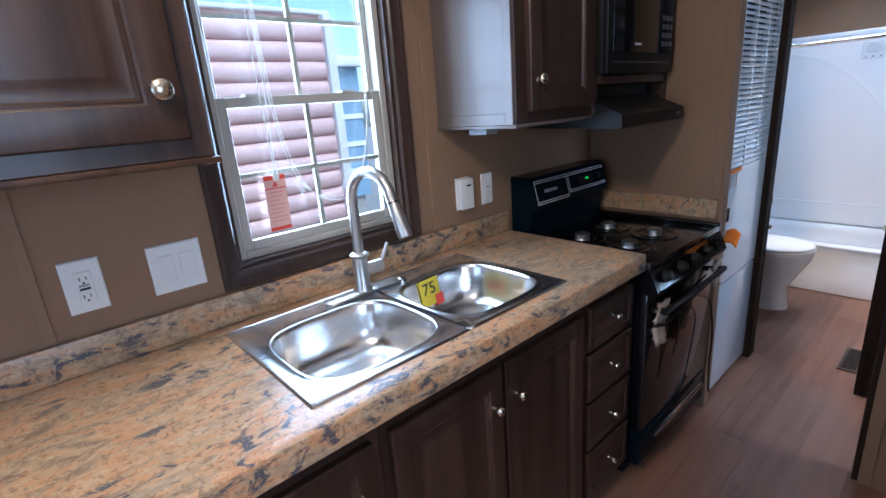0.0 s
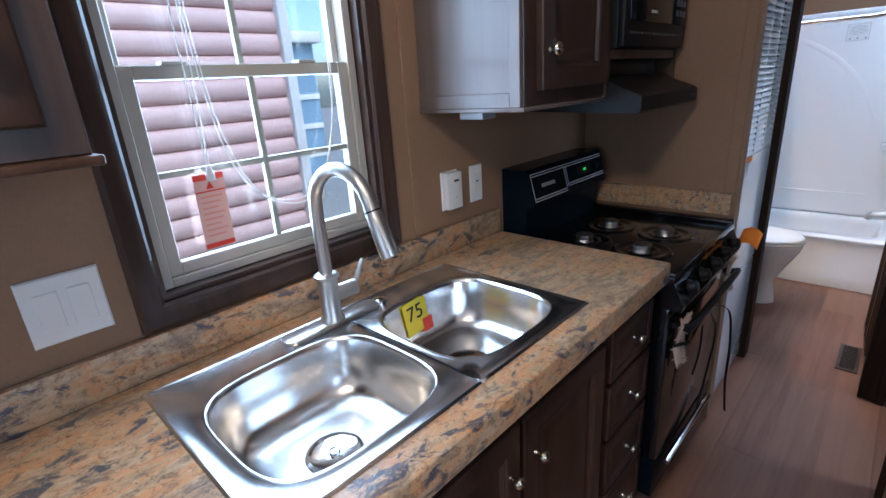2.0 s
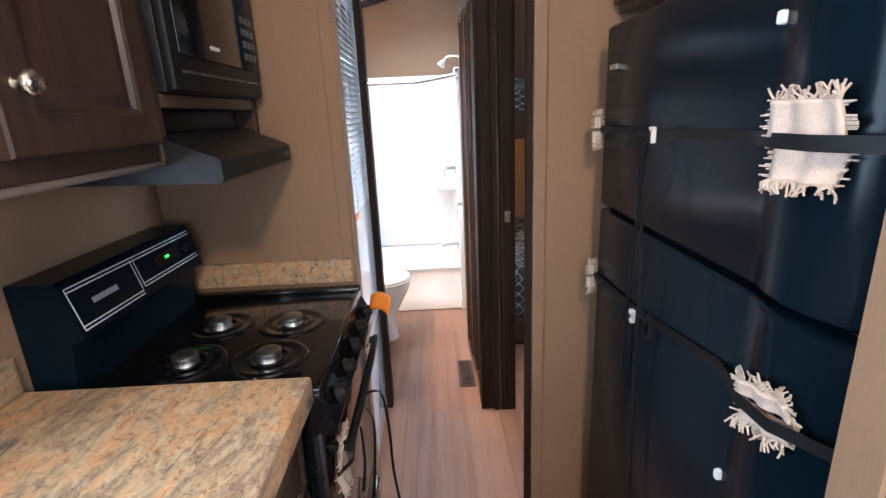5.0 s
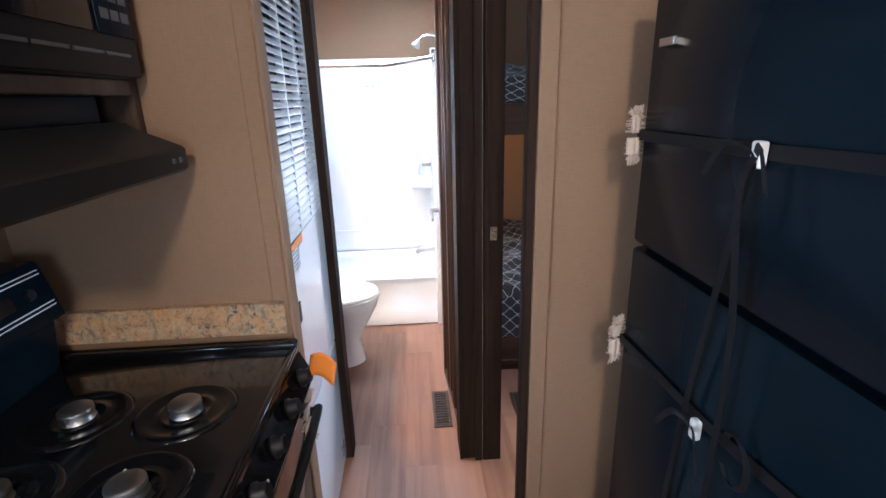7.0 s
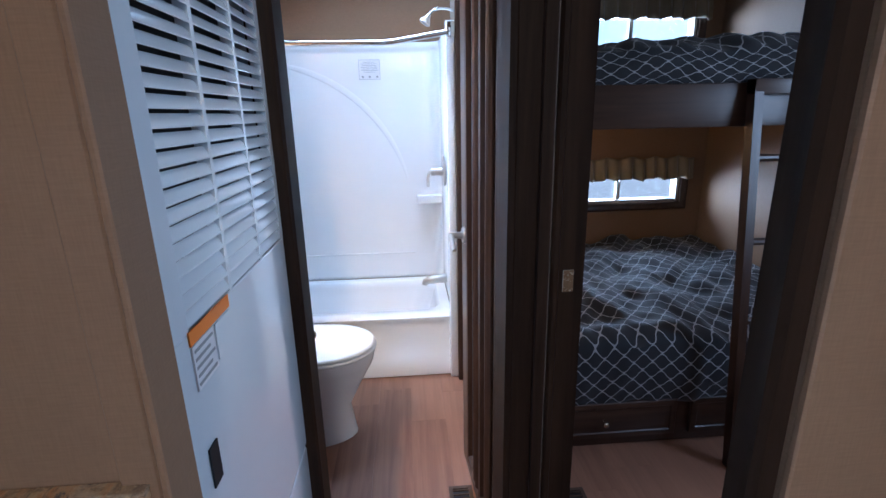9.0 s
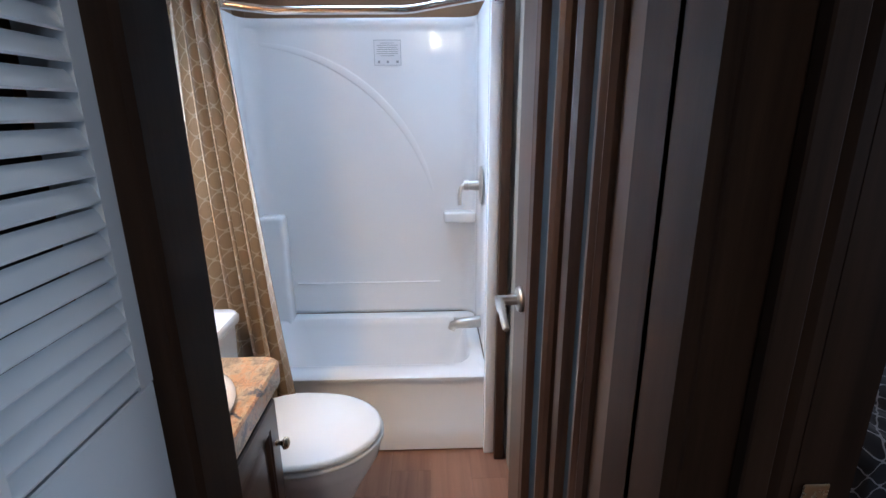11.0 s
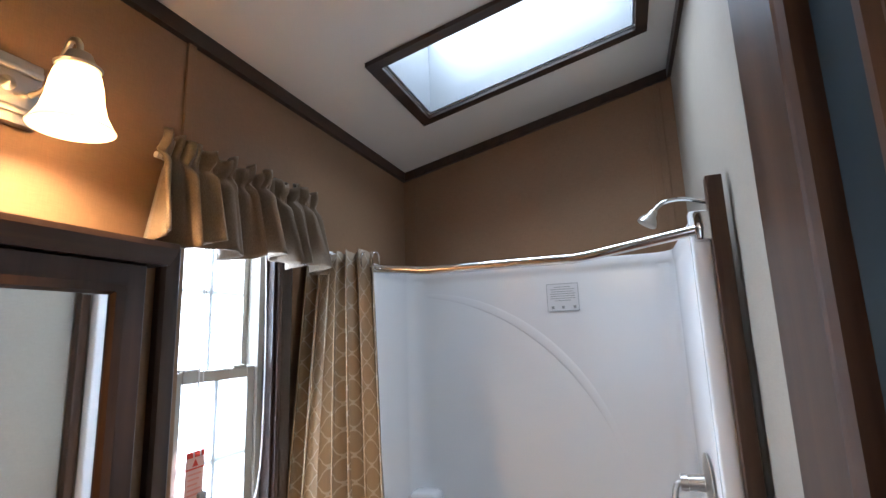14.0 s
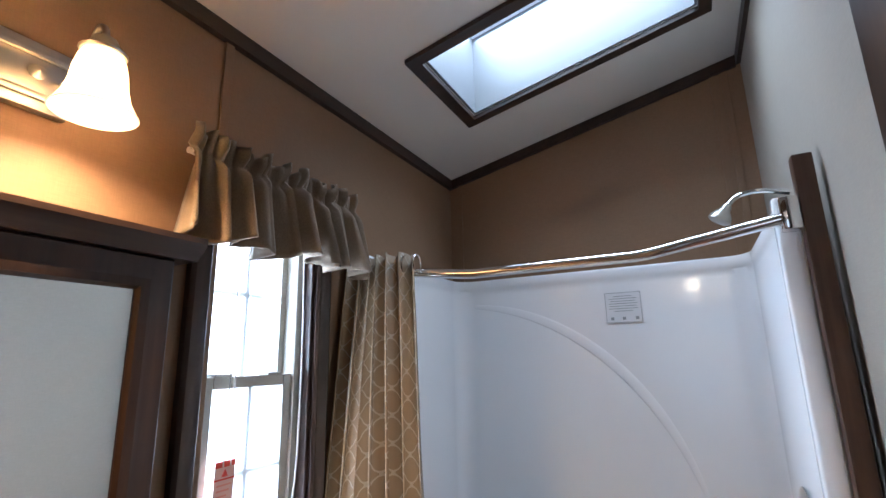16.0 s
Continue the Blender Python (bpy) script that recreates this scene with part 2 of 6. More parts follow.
l_sh.new(x_sh.outputs[0], n_sh["Material Output"].inputs["Surface"])
M_MIRROR = mat("mirror_glass", (0.86, 0.88, 0.88), 0.015, 1.0)


def acrylic(name, tint):
    """Milky plastic that lets daylight through scattered."""
    m = mat(name, tint, 0.3)
    n, l, b = nodes_of(m)
    t, x = n.new("ShaderNodeBsdfTranslucent"), n.new("ShaderNodeMixShader")
    t.inputs["Color"].default_value = (*tint, 1)
    x.inputs[0].default_value = 0.85
    l.new(b.outputs[0], x.inputs[1])
    l.new(t.outputs[0], x.inputs[2])
    l.new(x.outputs[0], n["Material Output"].inputs["Surface"])
    return m


M_ACRYLIC = acrylic("milky_acrylic_skylight", (0.93, 0.95, 0.97))
# Dark panel; the slate-blue tint stands for light it reflects.
M_PANEL = enamel("blue_reflection_door_panel", (0.016, 0.027, 0.034), 0.45, 0.6)


nodes_of(M_FURN)[2].inputs["Coat Weight"].default_value = 0.6
for m_soft in (M_GREYWOOD, M_TRIM):
    nodes_of(m_soft)[2].inputs["Coat Weight"].default_value = 0.0
    nodes_of(m_soft)[2].inputs["Specular IOR Level"].default_value = 0.3
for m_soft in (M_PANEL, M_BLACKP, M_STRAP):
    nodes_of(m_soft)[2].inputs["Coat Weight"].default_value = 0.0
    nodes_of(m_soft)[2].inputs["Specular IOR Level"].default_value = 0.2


def pane_mat(name, tint, gloss):
    m = bpy.data.materials.new(name)
    m.use_nodes = True
    n, l = m.node_tree.nodes, m.node_tree.links
    n.remove(n["Principled BSDF"])
    t, g, x = n.new("ShaderNodeBsdfTransparent"), n.new("ShaderNodeBsdfGlossy"), n.new("ShaderNodeMixShader")

    t.inputs["Color"].default_value = (*tint, 1)
    g.inputs["Roughness"].default_value = gloss
    x.inputs[0].default_value = 0.06
    l.new(t.outputs[0], x.inputs[1])
    l.new(g.outputs[0], x.inputs[2])
    l.new(x.outputs[0], n["Material Output"].inputs["Surface"])
    return m


M_GLASS = pane_mat("window_glass", (0.96, 0.98, 0.97), 0.02)
M_FLOOR = grained("rosy_oak_vinyl_plank", (0.17, 0.072, 0.042), (0.40, 0.21, 0.13), "x", (0.34, 0.52), 0.05, 0.8, 0.5)
# Red-brown stain paled to pink; outdoor glare is mixed into the colour.
M_LOG = grained("glare_paled_red_log_siding", (0.62, 0.39, 0.35), (0.80, 0.59, 0.54), "x", (0.5, 0.7), 0.0, 0.6, 0.2)
M_GROUND = mat("gravel_ground", (0.3, 0.28, 0.25), 0.9)
gn = noise_of(M_GROUND, coords(M_GROUND), 25, 6)
set_color(M_GROUND, ramp(M_GROUND, gn, [(0.3, (0.2, 0.19, 0.17)), (0.7, (0.42, 0.4, 0.36))]))
bump(M_GROUND, gn, 0.5, 0.02)


def lattice(name, ground, line, lo=0.22, weave=900):
    """Woven cloth with an ogee lattice, laid out by the cloth's own coordinates."""
    m = mat(name, ground, 0.75, spec=0.2)
    n, l, b = nodes_of(m)
    sep = n.new("ShaderNodeSeparateXYZ")
    l.new(coords(m, kind="UV"), sep.inputs[0])
    u, v = calc(m, "MULTIPLY", sep.outputs[0], 6.2832), calc(m, "MULTIPLY", sep.outputs[1], 6.2832)
    cu, cv = calc(m, "COSINE", u), calc(m, "COSINE", v)
    h = calc(m, "ADD", calc(m, "ADD", cu, cv), calc(m, "MULTIPLY", calc(m, "COSINE", calc(m, "MULTIPLY", v, 3.0)), 0.14))
    on = calc(m, "LESS_THAN", calc(m, "ABSOLUTE", h), lo)
    wv = noise_of(m, coords(m, (weave, weave, weave)), 1.0, 2)
    bigw = noise_of(m, coords(m), 5, 3)
    c = mix(m, ground, line, on)
    c = mix(m, c, tuple(x * 0.6 for x in ground), calc(m, "MULTIPLY", wv, 0.5))
    set_color(m, mix(m, c, tuple(x * 0.75 for x in ground), calc(m, "MULTIPLY", bigw, 0.4)))
    b.inputs["Sheen Weight"].default_value = 0.15
    bump(m, wv, 0.2, 0.001)
    return m


M_CURTAIN = lattice("tan_ogee_shower_curtain", (0.33, 0.25, 0.165), (0.56, 0.5, 0.41), 0.2)
M_BLANKET = lattice("charcoal_lattice_comforter", (0.026, 0.027, 0.031), (0.5, 0.5, 0.51), 0.19)


def cloth(name, a, b, sheen=0.2, rough=0.6):
    m = mat(name, a, rough, spec=0.3)
    w = noise_of(m, coords(m, (900, 900, 200)), 1.0, 3)
    g = noise_of(m, coords(m, (10, 10, 10)), 1.0, 4)
    set_color(m, mix(m, ramp(m, w, [(0.3, a), (0.7, b)]), tuple(x * 0.7 for x in a), calc(m, "MULTIPLY", g, 0.5)))
    nodes_of(m)[2].inputs["Sheen Weight"].default_value = sheen
    bump(m, w, 0.3, 0.001)
    return m


M_VALANCE = cloth("olive_taupe_satin_valance", (0.26, 0.21, 0.13), (0.4, 0.34, 0.24), 0.3, 0.4)
M_LINEN = cloth("taupe_linen_valance", (0.2, 0.145, 0.095), (0.33, 0.25, 0.17), 0.2, 0.75)
M_BURLAP = cloth("cream_woven_carpet_pad", (0.48, 0.37, 0.29), (0.68, 0.56, 0.45), 0.1, 0.9)
M_BLIND = enamel("cream_mini_blind", (0.78, 0.74, 0.62), 0.4, 0.55)

# ---- mesh helpers ----


def thing(name, at, label, category, group="", kind=""):
    ob = new(name)
    ob.location = at
    ob.empty_display_size = 0.05
    return tagged(ob, label, category, group, kind)


def root_place(ob):
    while ob.parent:
        ob = ob.parent
    return ob.location


def part(name, bm, material, parent=None, label="", smooth=30):
    """Links a bmesh, given in the place's metres, as one mesh under a thing or a part."""
    bmesh.ops.recalc_face_normals(bm, faces=bm.faces)
    if parent:
        bmesh.ops.translate(bm, verts=bm.verts, vec=-Vector(root_place(parent)))
    me = bpy.data.meshes.new(name)
    bm.to_mesh(me)
    bm.free()
    me.materials.append(material)
    if smooth:
        me.shade_smooth()
        me.set_sharp_from_angle(angle=radians(smooth))
    ob = new(name, me)
    ob.parent = parent
    if label:
        ob["label"] = label
    return ob


def shell(name, bm, material, label, category):
    """A piece of the setting."""
    return tagged(part(name, bm, material), label, category, kind="structure")


def box(bm, x0, x1, y0, y1, z0, z1, bev=0.0, seg=2):
    g = bmesh.ops.create_cube(bm, size=1.0)
    for v in g["verts"]:
        v.co = ((x0 + x1) / 2 + v.co.x * (x1 - x0), (y0 + y1) / 2 + v.co.y * (y1 - y0), (z0 + z1) / 2 + v.co.z * (z1 - z0))
    if bev:
        es = list({e for v in g["verts"] for e in v.link_edges})
        bmesh.ops.bevel(bm, geom=es, offset=bev, segments=seg, affect="EDGES", profile=0.5)
    return g["verts"]


def boxed(*a, **k):
    bm = bmesh.new()
    box(bm, *a, **k)
    return bm


def loft(bm, loops, cap0=True, cap1=True, closed=True):
    rows = [[bm.verts.new(p) for p in lp] for lp in loops]
    n = len(rows[0])
    for a, b in zip(rows, rows[1:]):
        for i in range(n if closed else n - 1):
            j = (i + 1) % n
            bm.faces.new((a[i], a[j], b[j], b[i]))
    if cap0:
        bm.faces.new(rows[0])
    if cap1:
        bm.faces.new(list(reversed(rows[-1])))
    return rows


def tube(bm, pts, r, n=10):
    """A round bar along points; r may be one radius or one for each point."""
    pts = [Vector(p) for p in pts]
    rs = r if isinstance(r, (list, tuple)) else [r] * len(pts)
    side = None
    loops = []
    for i, p in enumerate(pts):
        d = (pts[min(i + 1, len(pts) - 1)] - pts[max(i - 1, 0)]).normalized()
        if side is None:
            side = d.orthogonal().normalized()
        side = (side - d * side.dot(d)).normalized()
        up = d.cross(side)
        loops.append([p + (side * math.cos(a) + up * math.sin(a)) * rs[i] for a in (2 * math.pi * k / n for k in range(n))])
    loft(bm, loops)


def bend(pts, steps=6):
    """A smooth line through points."""
    pts = [Vector(p) for p in pts]
    out = []
    for i in range(len(pts) - 1):
        p0, p1, p2, p3 = pts[max(i - 1, 0)], pts[i], pts[i + 1], pts[min(i + 2, len(pts) - 1)]
        for k in range(steps):
            t = k / steps
            out.append(0.5 * ((2 * p1) + (p2 - p0) * t + (2 * p0 - 5 * p1 + 4 * p2 - p3) * t * t + (3 * p1 - p0 - 3 * p2 + p3) * t ** 3))
    return out + [pts[-1]]


def lathe(bm, at, way, profile, n=24):
    """Turned shape: profile of (radius, distance along the way)."""
    way = Vector(way).normalized()
    a = way.orthogonal().normalized()
    b = way.cross(a)
    at = Vector(at)
    loft(bm, [[at + way * d + (a * math.cos(t) + b * math.sin(t)) * max(r, 0.0003) for t in (2 * math.pi * k / n for k in range(n))] for r, d in profile])


def ring(cx, cy, w, d, r, z, n=8):
    """A rounded rectangle at height z."""
    out = []
    for sx, sy, a0 in ((1, 1, 0), (-1, 1, 90), (-1, -1, 180), (1, -1, 270)):
        for k in range(n + 1):
            a = radians(a0 + 90 * k / n)
            out.append((cx + sx * (w / 2 - r) + r * math.cos(a), cy + sy * (d / 2 - r) + r * math.sin(a), z))
    return out


def plane_map(origin, u, v, d):
    o, u, v, d = Vector(origin), Vector(u), Vector(v), Vector(d)
    return lambda a, b, c: o + u * a + v * b + d * c


def panel_door(bm, f, w, h, t=0.02, stile=0.055):
    """Raised-panel door; f maps across, up and out to places."""
    def rect(i, c):
        return [f(i, i, c), f(w - i, i, c), f(w - i, h - i, c), f(i, h - i, c)]
    steps = [(0, 0), (0, t - 0.005), (0.003, t - 0.001), (0.006, t), (stile - 0.008, t), (stile - 0.004, t - 0.003), (stile, t - 0.002),
             (stile + 0.005, t - 0.010), (stile + 0.012, t - 0.011), (stile + 0.034, t - 0.003), (stile + 0.038, t - 0.002)]
    if h < 0.2:
        steps = [(0, 0), (0, t - 0.005), (0.003, t - 0.001), (0.006, t), (0.024, t), (0.028, t - 0.005), (0.036, t - 0.006), (0.05, t - 0.001)]
    loft(bm, [rect(i, c) for i, c in steps])


def knob(parent, at, way, r=0.016, label=""):
    bm = bmesh.new()
    lathe(bm, at, way, [(r * 0.5, 0), (r * 0.45, 0.003), (r * 0.36, 0.01), (r * 0.5, 0.014), (r * 0.98, 0.018), (r, 0.022), (r * 0.85, 0.027), (r * 0.4, 0.03), (0, 0.0305)], 18)
    return part("knob", bm, M_KNOB, parent, label or "round antique nickel knob", 50)


def sheet(name, parent, f, nu, nv, material, thick=0.002, us=1.0, vs=1.0, label=""):
    """A cloth: f(a, b) gives places for a and b from 0 to 1, us and vs the pattern's repeats."""
    bm = bmesh.new()
    uv = bm.loops.layers.uv.new("UVMap")
    g = [[bm.verts.new(f(i / nu, j / nv)) for j in range(nv + 1)] for i in range(nu + 1)]
    for i in range(nu):
        for j in range(nv):
            fc = bm.faces.new((g[i][j], g[i + 1][j], g[i + 1][j + 1], g[i][j + 1]))
            for lp, (a, b) in zip(fc.loops, ((i, j), (i + 1, j), (i + 1, j + 1), (i, j + 1))):
                lp[uv].uv = (a / nu * us, b / nv * vs)
    ob = part(name, bm, material, parent, label, 180)
    s = ob.modifiers.new("thickness", "SOLIDIFY")
    s.thickness = thick
    return ob


def writing(name, parent, text, m, size, material, label=""):
    """Letters as a thin mesh in the plane of m."""
    c = bpy.data.curves.new(name, "FONT")
    c.body, c.size, c.extrude, c.align_x, c.align_y = text, size, 0.0004, "CENTER", "CENTER"
    tmp = bpy.data.objects.new(name, c)
    scene.collection.objects.link(tmp)
    bpy.context.view_layer.update()
    me = bpy.data.meshes.new_from_object(tmp)
    bpy.data.objects.remove(tmp)
    bpy.data.curves.remove(c)
    me.transform(m)
    bm = bmesh.new()
    bm.from_mesh(me)
    bpy.data.meshes.remove(me)
    return part(name, bm, material, parent, label, 0)

# ---- structure ----
RISE = 0.222
RIDGE = 0.1


def roof_z(y):
    return 2.154 + RISE * (1.45 - max(y, 2 * RIDGE - y))


def wall_x(bm, x0, x1, y0, y1, z0, z1, holes=()):
    """A wall along x with rectangular holes (x0, x1, z0, z1)."""
    at = x0
    for a, b, c, d in sorted(holes):
        box(bm, at, a, y0, y1, z0, z1)
        box(bm, a, b, y0, y1, z0, c)
        box(bm, a, b, y0, y1, d, z1)
        at = b
    box(bm, at, x1, y0, y1, z0, z1)


def wall_y(bm, x0, x1, y0, y1, z0, holes=(), top=None):
    """A wall along y that follows the roof, with holes (y0, y1, z0, z1)."""
    cuts = sorted({y0, y1, *(h[0] for h in holes), *(h[1] for h in holes), *([RIDGE] if y0 < RIDGE < y1 else [])})
    for a, b in zip(cuts, cuts[1:]):
        spans = [(z0, None)]
        for h in holes:
            if h[0] <= a + 1e-6 and b <= h[1] + 1e-6:
                last = spans.pop()
                spans += [(last[0], h[2]), (h[3], None)]
        for lo, hi in spans:
            za, zb = (hi, hi) if hi is not None else (roof_z(a) + 0.02, roof_z(b) + 0.02)
            if za - lo < 0.01:
                continue
            vs = box(bm, x0, x1, a, b, lo, lo + 1)
            for v in vs:
                if v.co.z > lo + 0.5:
                    v.co.z = za if abs(v.co.y - a) < 1e-5 else zb


KWIN = (1.267, 1.828, 1.05, 1.93)
BWIN = (4.292, 4.603, 0.94, 1.80)
bm = bmesh.new()
# The third opening is unseen, added only to admit fill light.
wall_x(bm, -2.7, 5.53, 1.45, 1.55, -0.02, 2.16, (KWIN, BWIN, (-1.5, -0.3, 0.9, 1.9)))
shell("wall_north", bm, M_WALL, "taupe textured exterior wall panel with window openings", "wall")
bm = bmesh.new()
wall_y(bm, 5.43, 5.53, -1.35, 1.45, -0.02, ((-1.10, -0.48, 0.755, 0.94), (-1.10, -0.48, 1.66, 1.84)))
shell("wall_east", bm, M_WALL, "taupe textured end wall behind bath and bunks", "wall")
bm = bmesh.new()
wall_y(bm, -2.7, -2.6, -1.35, 1.45, -0.02, ((-0.95, 1.3, 0.25, 2.05),))
shell("wall_west", bm, M_WALL, "taupe end wall with a wide window", "wall")
bm = bmesh.new()
wall_x(bm, -2.6, 5.43, -1.35, -1.25, -0.02, 2.17, ((0.15, 1.15, 0.95, 1.95), (3.0, 3.64, 0.92, 1.78)))
shell("wall_south", bm, M_WALL, "plain taupe long wall with window openings assumed out of view", "wall")
bm = bmesh.new()
wall_y(bm, 2.975, 3.025, 0.86, 1.45, 0)
shell("wall_range_side", bm, M_WALL, "taupe panelled partition beside the range", "wall")
bm = bmesh.new()
wall_y(bm, 3.585, 3.643, 0.40, 1.45, 0, ((0.40, 0.86, 0, 1.985),))
shell("wall_bath_door", bm, M_WALL, "taupe partition with bathroom doorway", "wall")
bm = bmesh.new()
box(bm, 3.025, 3.585, 0.875, 0.925, 1.93, 2.27)
shell("wall_above_furnace", bm, M_WALL, "taupe panel above the furnace", "wall")
bm = bmesh.new()
box(bm, 3.515, 5.43, 0.235, 0.33, 0, roof_z(0.33) + 0.01)
shell("wall_bath_bunk", bm, M_WALL_GREY, "pale cream partition of the bathroom", "wall")
bm = bmesh.new()
wall_y(bm, 2.88, 2.925, -1.25, 0.29, 0)
shell("wall_fridge_side", bm, M_WALL, "tan wall panel beside the refrigerator", "wall")
shell("wall_bunk_header", boxed(2.925, 3.515, 0.235, 0.29, 1.985, 2.42), M_WALL, "taupe panel above the bunk room doorway", "wall")
bm = bmesh.new()
wall_y(bm, 1.835, 1.882, -1.25, 0.165, 0)
shell("wall_fridge_end", bm, M_WALL, "tan wall panel at the end of the refrigerator recess", "wall")

# ceiling: two slopes with the skylight opening and its shaft
SKY = (4.69, 5.05, 0.46, 1.165)


def slope_box(bm, x0, x1, y0, y1, t0, t1):
    for v in box(bm, x0, x1, y0, y1, 0, 1):
        v.co.z = roof_z(v.co.y) + (t1 if v.co.z > 0.5 else t0)


bm = bmesh.new()
slope_box(bm, -2.7, SKY[0], RIDGE, 1.55, 0, 0.08)
slope_box(bm, SKY[1], 5.53, RIDGE, 1.55, 0, 0.08)
slope_box(bm, SKY[0], SKY[1], RIDGE, SKY[2], 0, 0.08)
slope_box(bm, SKY[0], SKY[1], SKY[3], 1.55, 0, 0.08)
slope_box(bm, -2.7, 5.53, -1.35, RIDGE, 0, 0.08)
shell("ceiling", bm, M_CEIL, "white vaulted ceiling panels with a skylight opening", "ceiling")
def slope_ring(bm, x0, x1, y0, y1, w, t0, t1):
    """A four-sided frame that follows the roof, w wide outside the opening."""
    def lp(i, t):
        return [(x, y, roof_z(y) + t) for x, y in ((x0 - i, y0 - i), (x1 + i, y0 - i), (x1 + i, y1 + i), (x0 - i, y1 + i))]
    loft(bm, [lp(0, t0), lp(0, t1), lp(w, t1), lp(w, t0), lp(0, t0)], False, False)
    bmesh.ops.remove_doubles(bm, verts=bm.verts, dist=1e-5)


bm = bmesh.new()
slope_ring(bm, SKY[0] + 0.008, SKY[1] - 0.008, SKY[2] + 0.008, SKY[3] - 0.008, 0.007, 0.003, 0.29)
sky_ob = shell("skylight", bm, M_SHAFT, "white skylight shaft, lining shaded down in colour, with a dark wood frame", "skylight")
bm = bmesh.new()
slope_ring(bm, SKY[0], SKY[1], SKY[2], SKY[3], 0.036, -0.014, -0.0005)
part("frame", bm, M_DARKY, sky_ob, "dark wood skylight frame")
bm = bmesh.new()
slope_box(bm, SKY[0] - 0.03, SKY[1] + 0.03, SKY[2] - 0.03, SKY[3] + 0.03, 0.291, 0.295)
p = part("pane", bm, M_ACRYLIC, sky_ob, "white acrylic skylight pane")


def slope_trim(bm, x0, x1, y0, y1, d=0.04):
    slope_box(bm, x0, x1, y0, y1, -d, -0.001)


bm = bmesh.new()
slope_trim(bm, -2.6, 2.975, 1.436, 1.45)
slope_trim(bm, 3.643, 5.43, 1.436, 1.45)
slope_trim(bm, 5.416, 5.43, 0.344, 1.436)
slope_trim(bm, 3.643, 5.416, 0.33, 0.344)
shell("trim", bm, M_DARKX, "dark wood trim along the ceiling edge", "trim")
bm = bmesh.new()
for x in (0.855, 1.955, 4.295):
    box(bm, x - 0.011, x + 0.011, 1.444, 1.45, 0.9 if x < 3 else 0.1, 2.13, 0.001, 1)
box(bm, 5.425, 5.43, 0.41, 0.428, 1.70, 2.36)
box(bm, 5.425, 5.43, 1.395, 1.409, 1.70, 2.14)
shell("wall_batten", bm, M_WALL, "taupe batten strips over the wall panel joints", "batten")
bm = bmesh.new()
box(bm, 2.968, 2.975, 0.858, 0.895, 0.92, 2.25, 0.002, 1)
box(bm, 2.968, 3.027, 0.850, 0.858, 0.0, 2.25, 0.002, 1)
box(bm, 2.871, 2.88, 0.253, 0.291, 0, 2.3, 0.002, 1)
box(bm, 1.828, 1.888, 0.165, 0.173, 0, 2.3, 0.003, 1)
box(bm, 1.828, 1.835, 0.13, 0.165, 0, 2.3, 0.002, 1)
shell("corner_trim", bm, M_WALL, "greyish corner trim strips on partition ends", "trim")
shell("ground", boxed(-60, 60, -60, 60, -0.75, -0.7), M_GROUND, "grey gravel ground outside", "ground")
floor = shell("floor", boxed(-2.6, 5.43, -1.25, 1.45, -0.06, -0.004), M_FLOOR, "rosy brown vinyl plank floor", "floor")


def casing(bm, f, a0, a1, b0, b1, w, bottom=True, top=True):
    """A moulded frame round an opening; f maps across, up and out."""
    prof = [(0, 0), (0, 0.010), (0.006, 0.016), (0.018, 0.014), (0.030, 0.017), (w - 0.008, 0.020), (w, 0.016), (w, 0)]
    sides = [((a0, b0), (a0, b1), -1, 0), ((a1, b0), (a1, b1), 1, 0)]
    for (p, q, sa, sb) in sides:
        ex0, ex1 = (1 if bottom else 0), (1 if top else 0)
        loft(bm, [[f(p[0] + sa * o, b0 - o * ex0, h) for o, h in prof], [f(p[0] + sa * o, b1 + o * ex1, h) for o, h in prof]])
    if bottom:
        loft(bm, [[f(a0 - o, b0 - o, h) for o, h in prof], [f(a1 + o, b0 - o, h) for o, h in prof]])
    if top:
        loft(bm, [[f(a0 - o, b1 + o, h) for o, h in prof], [f(a1 + o, b1 + o, h) for o, h in prof]])


# ---- windows ----


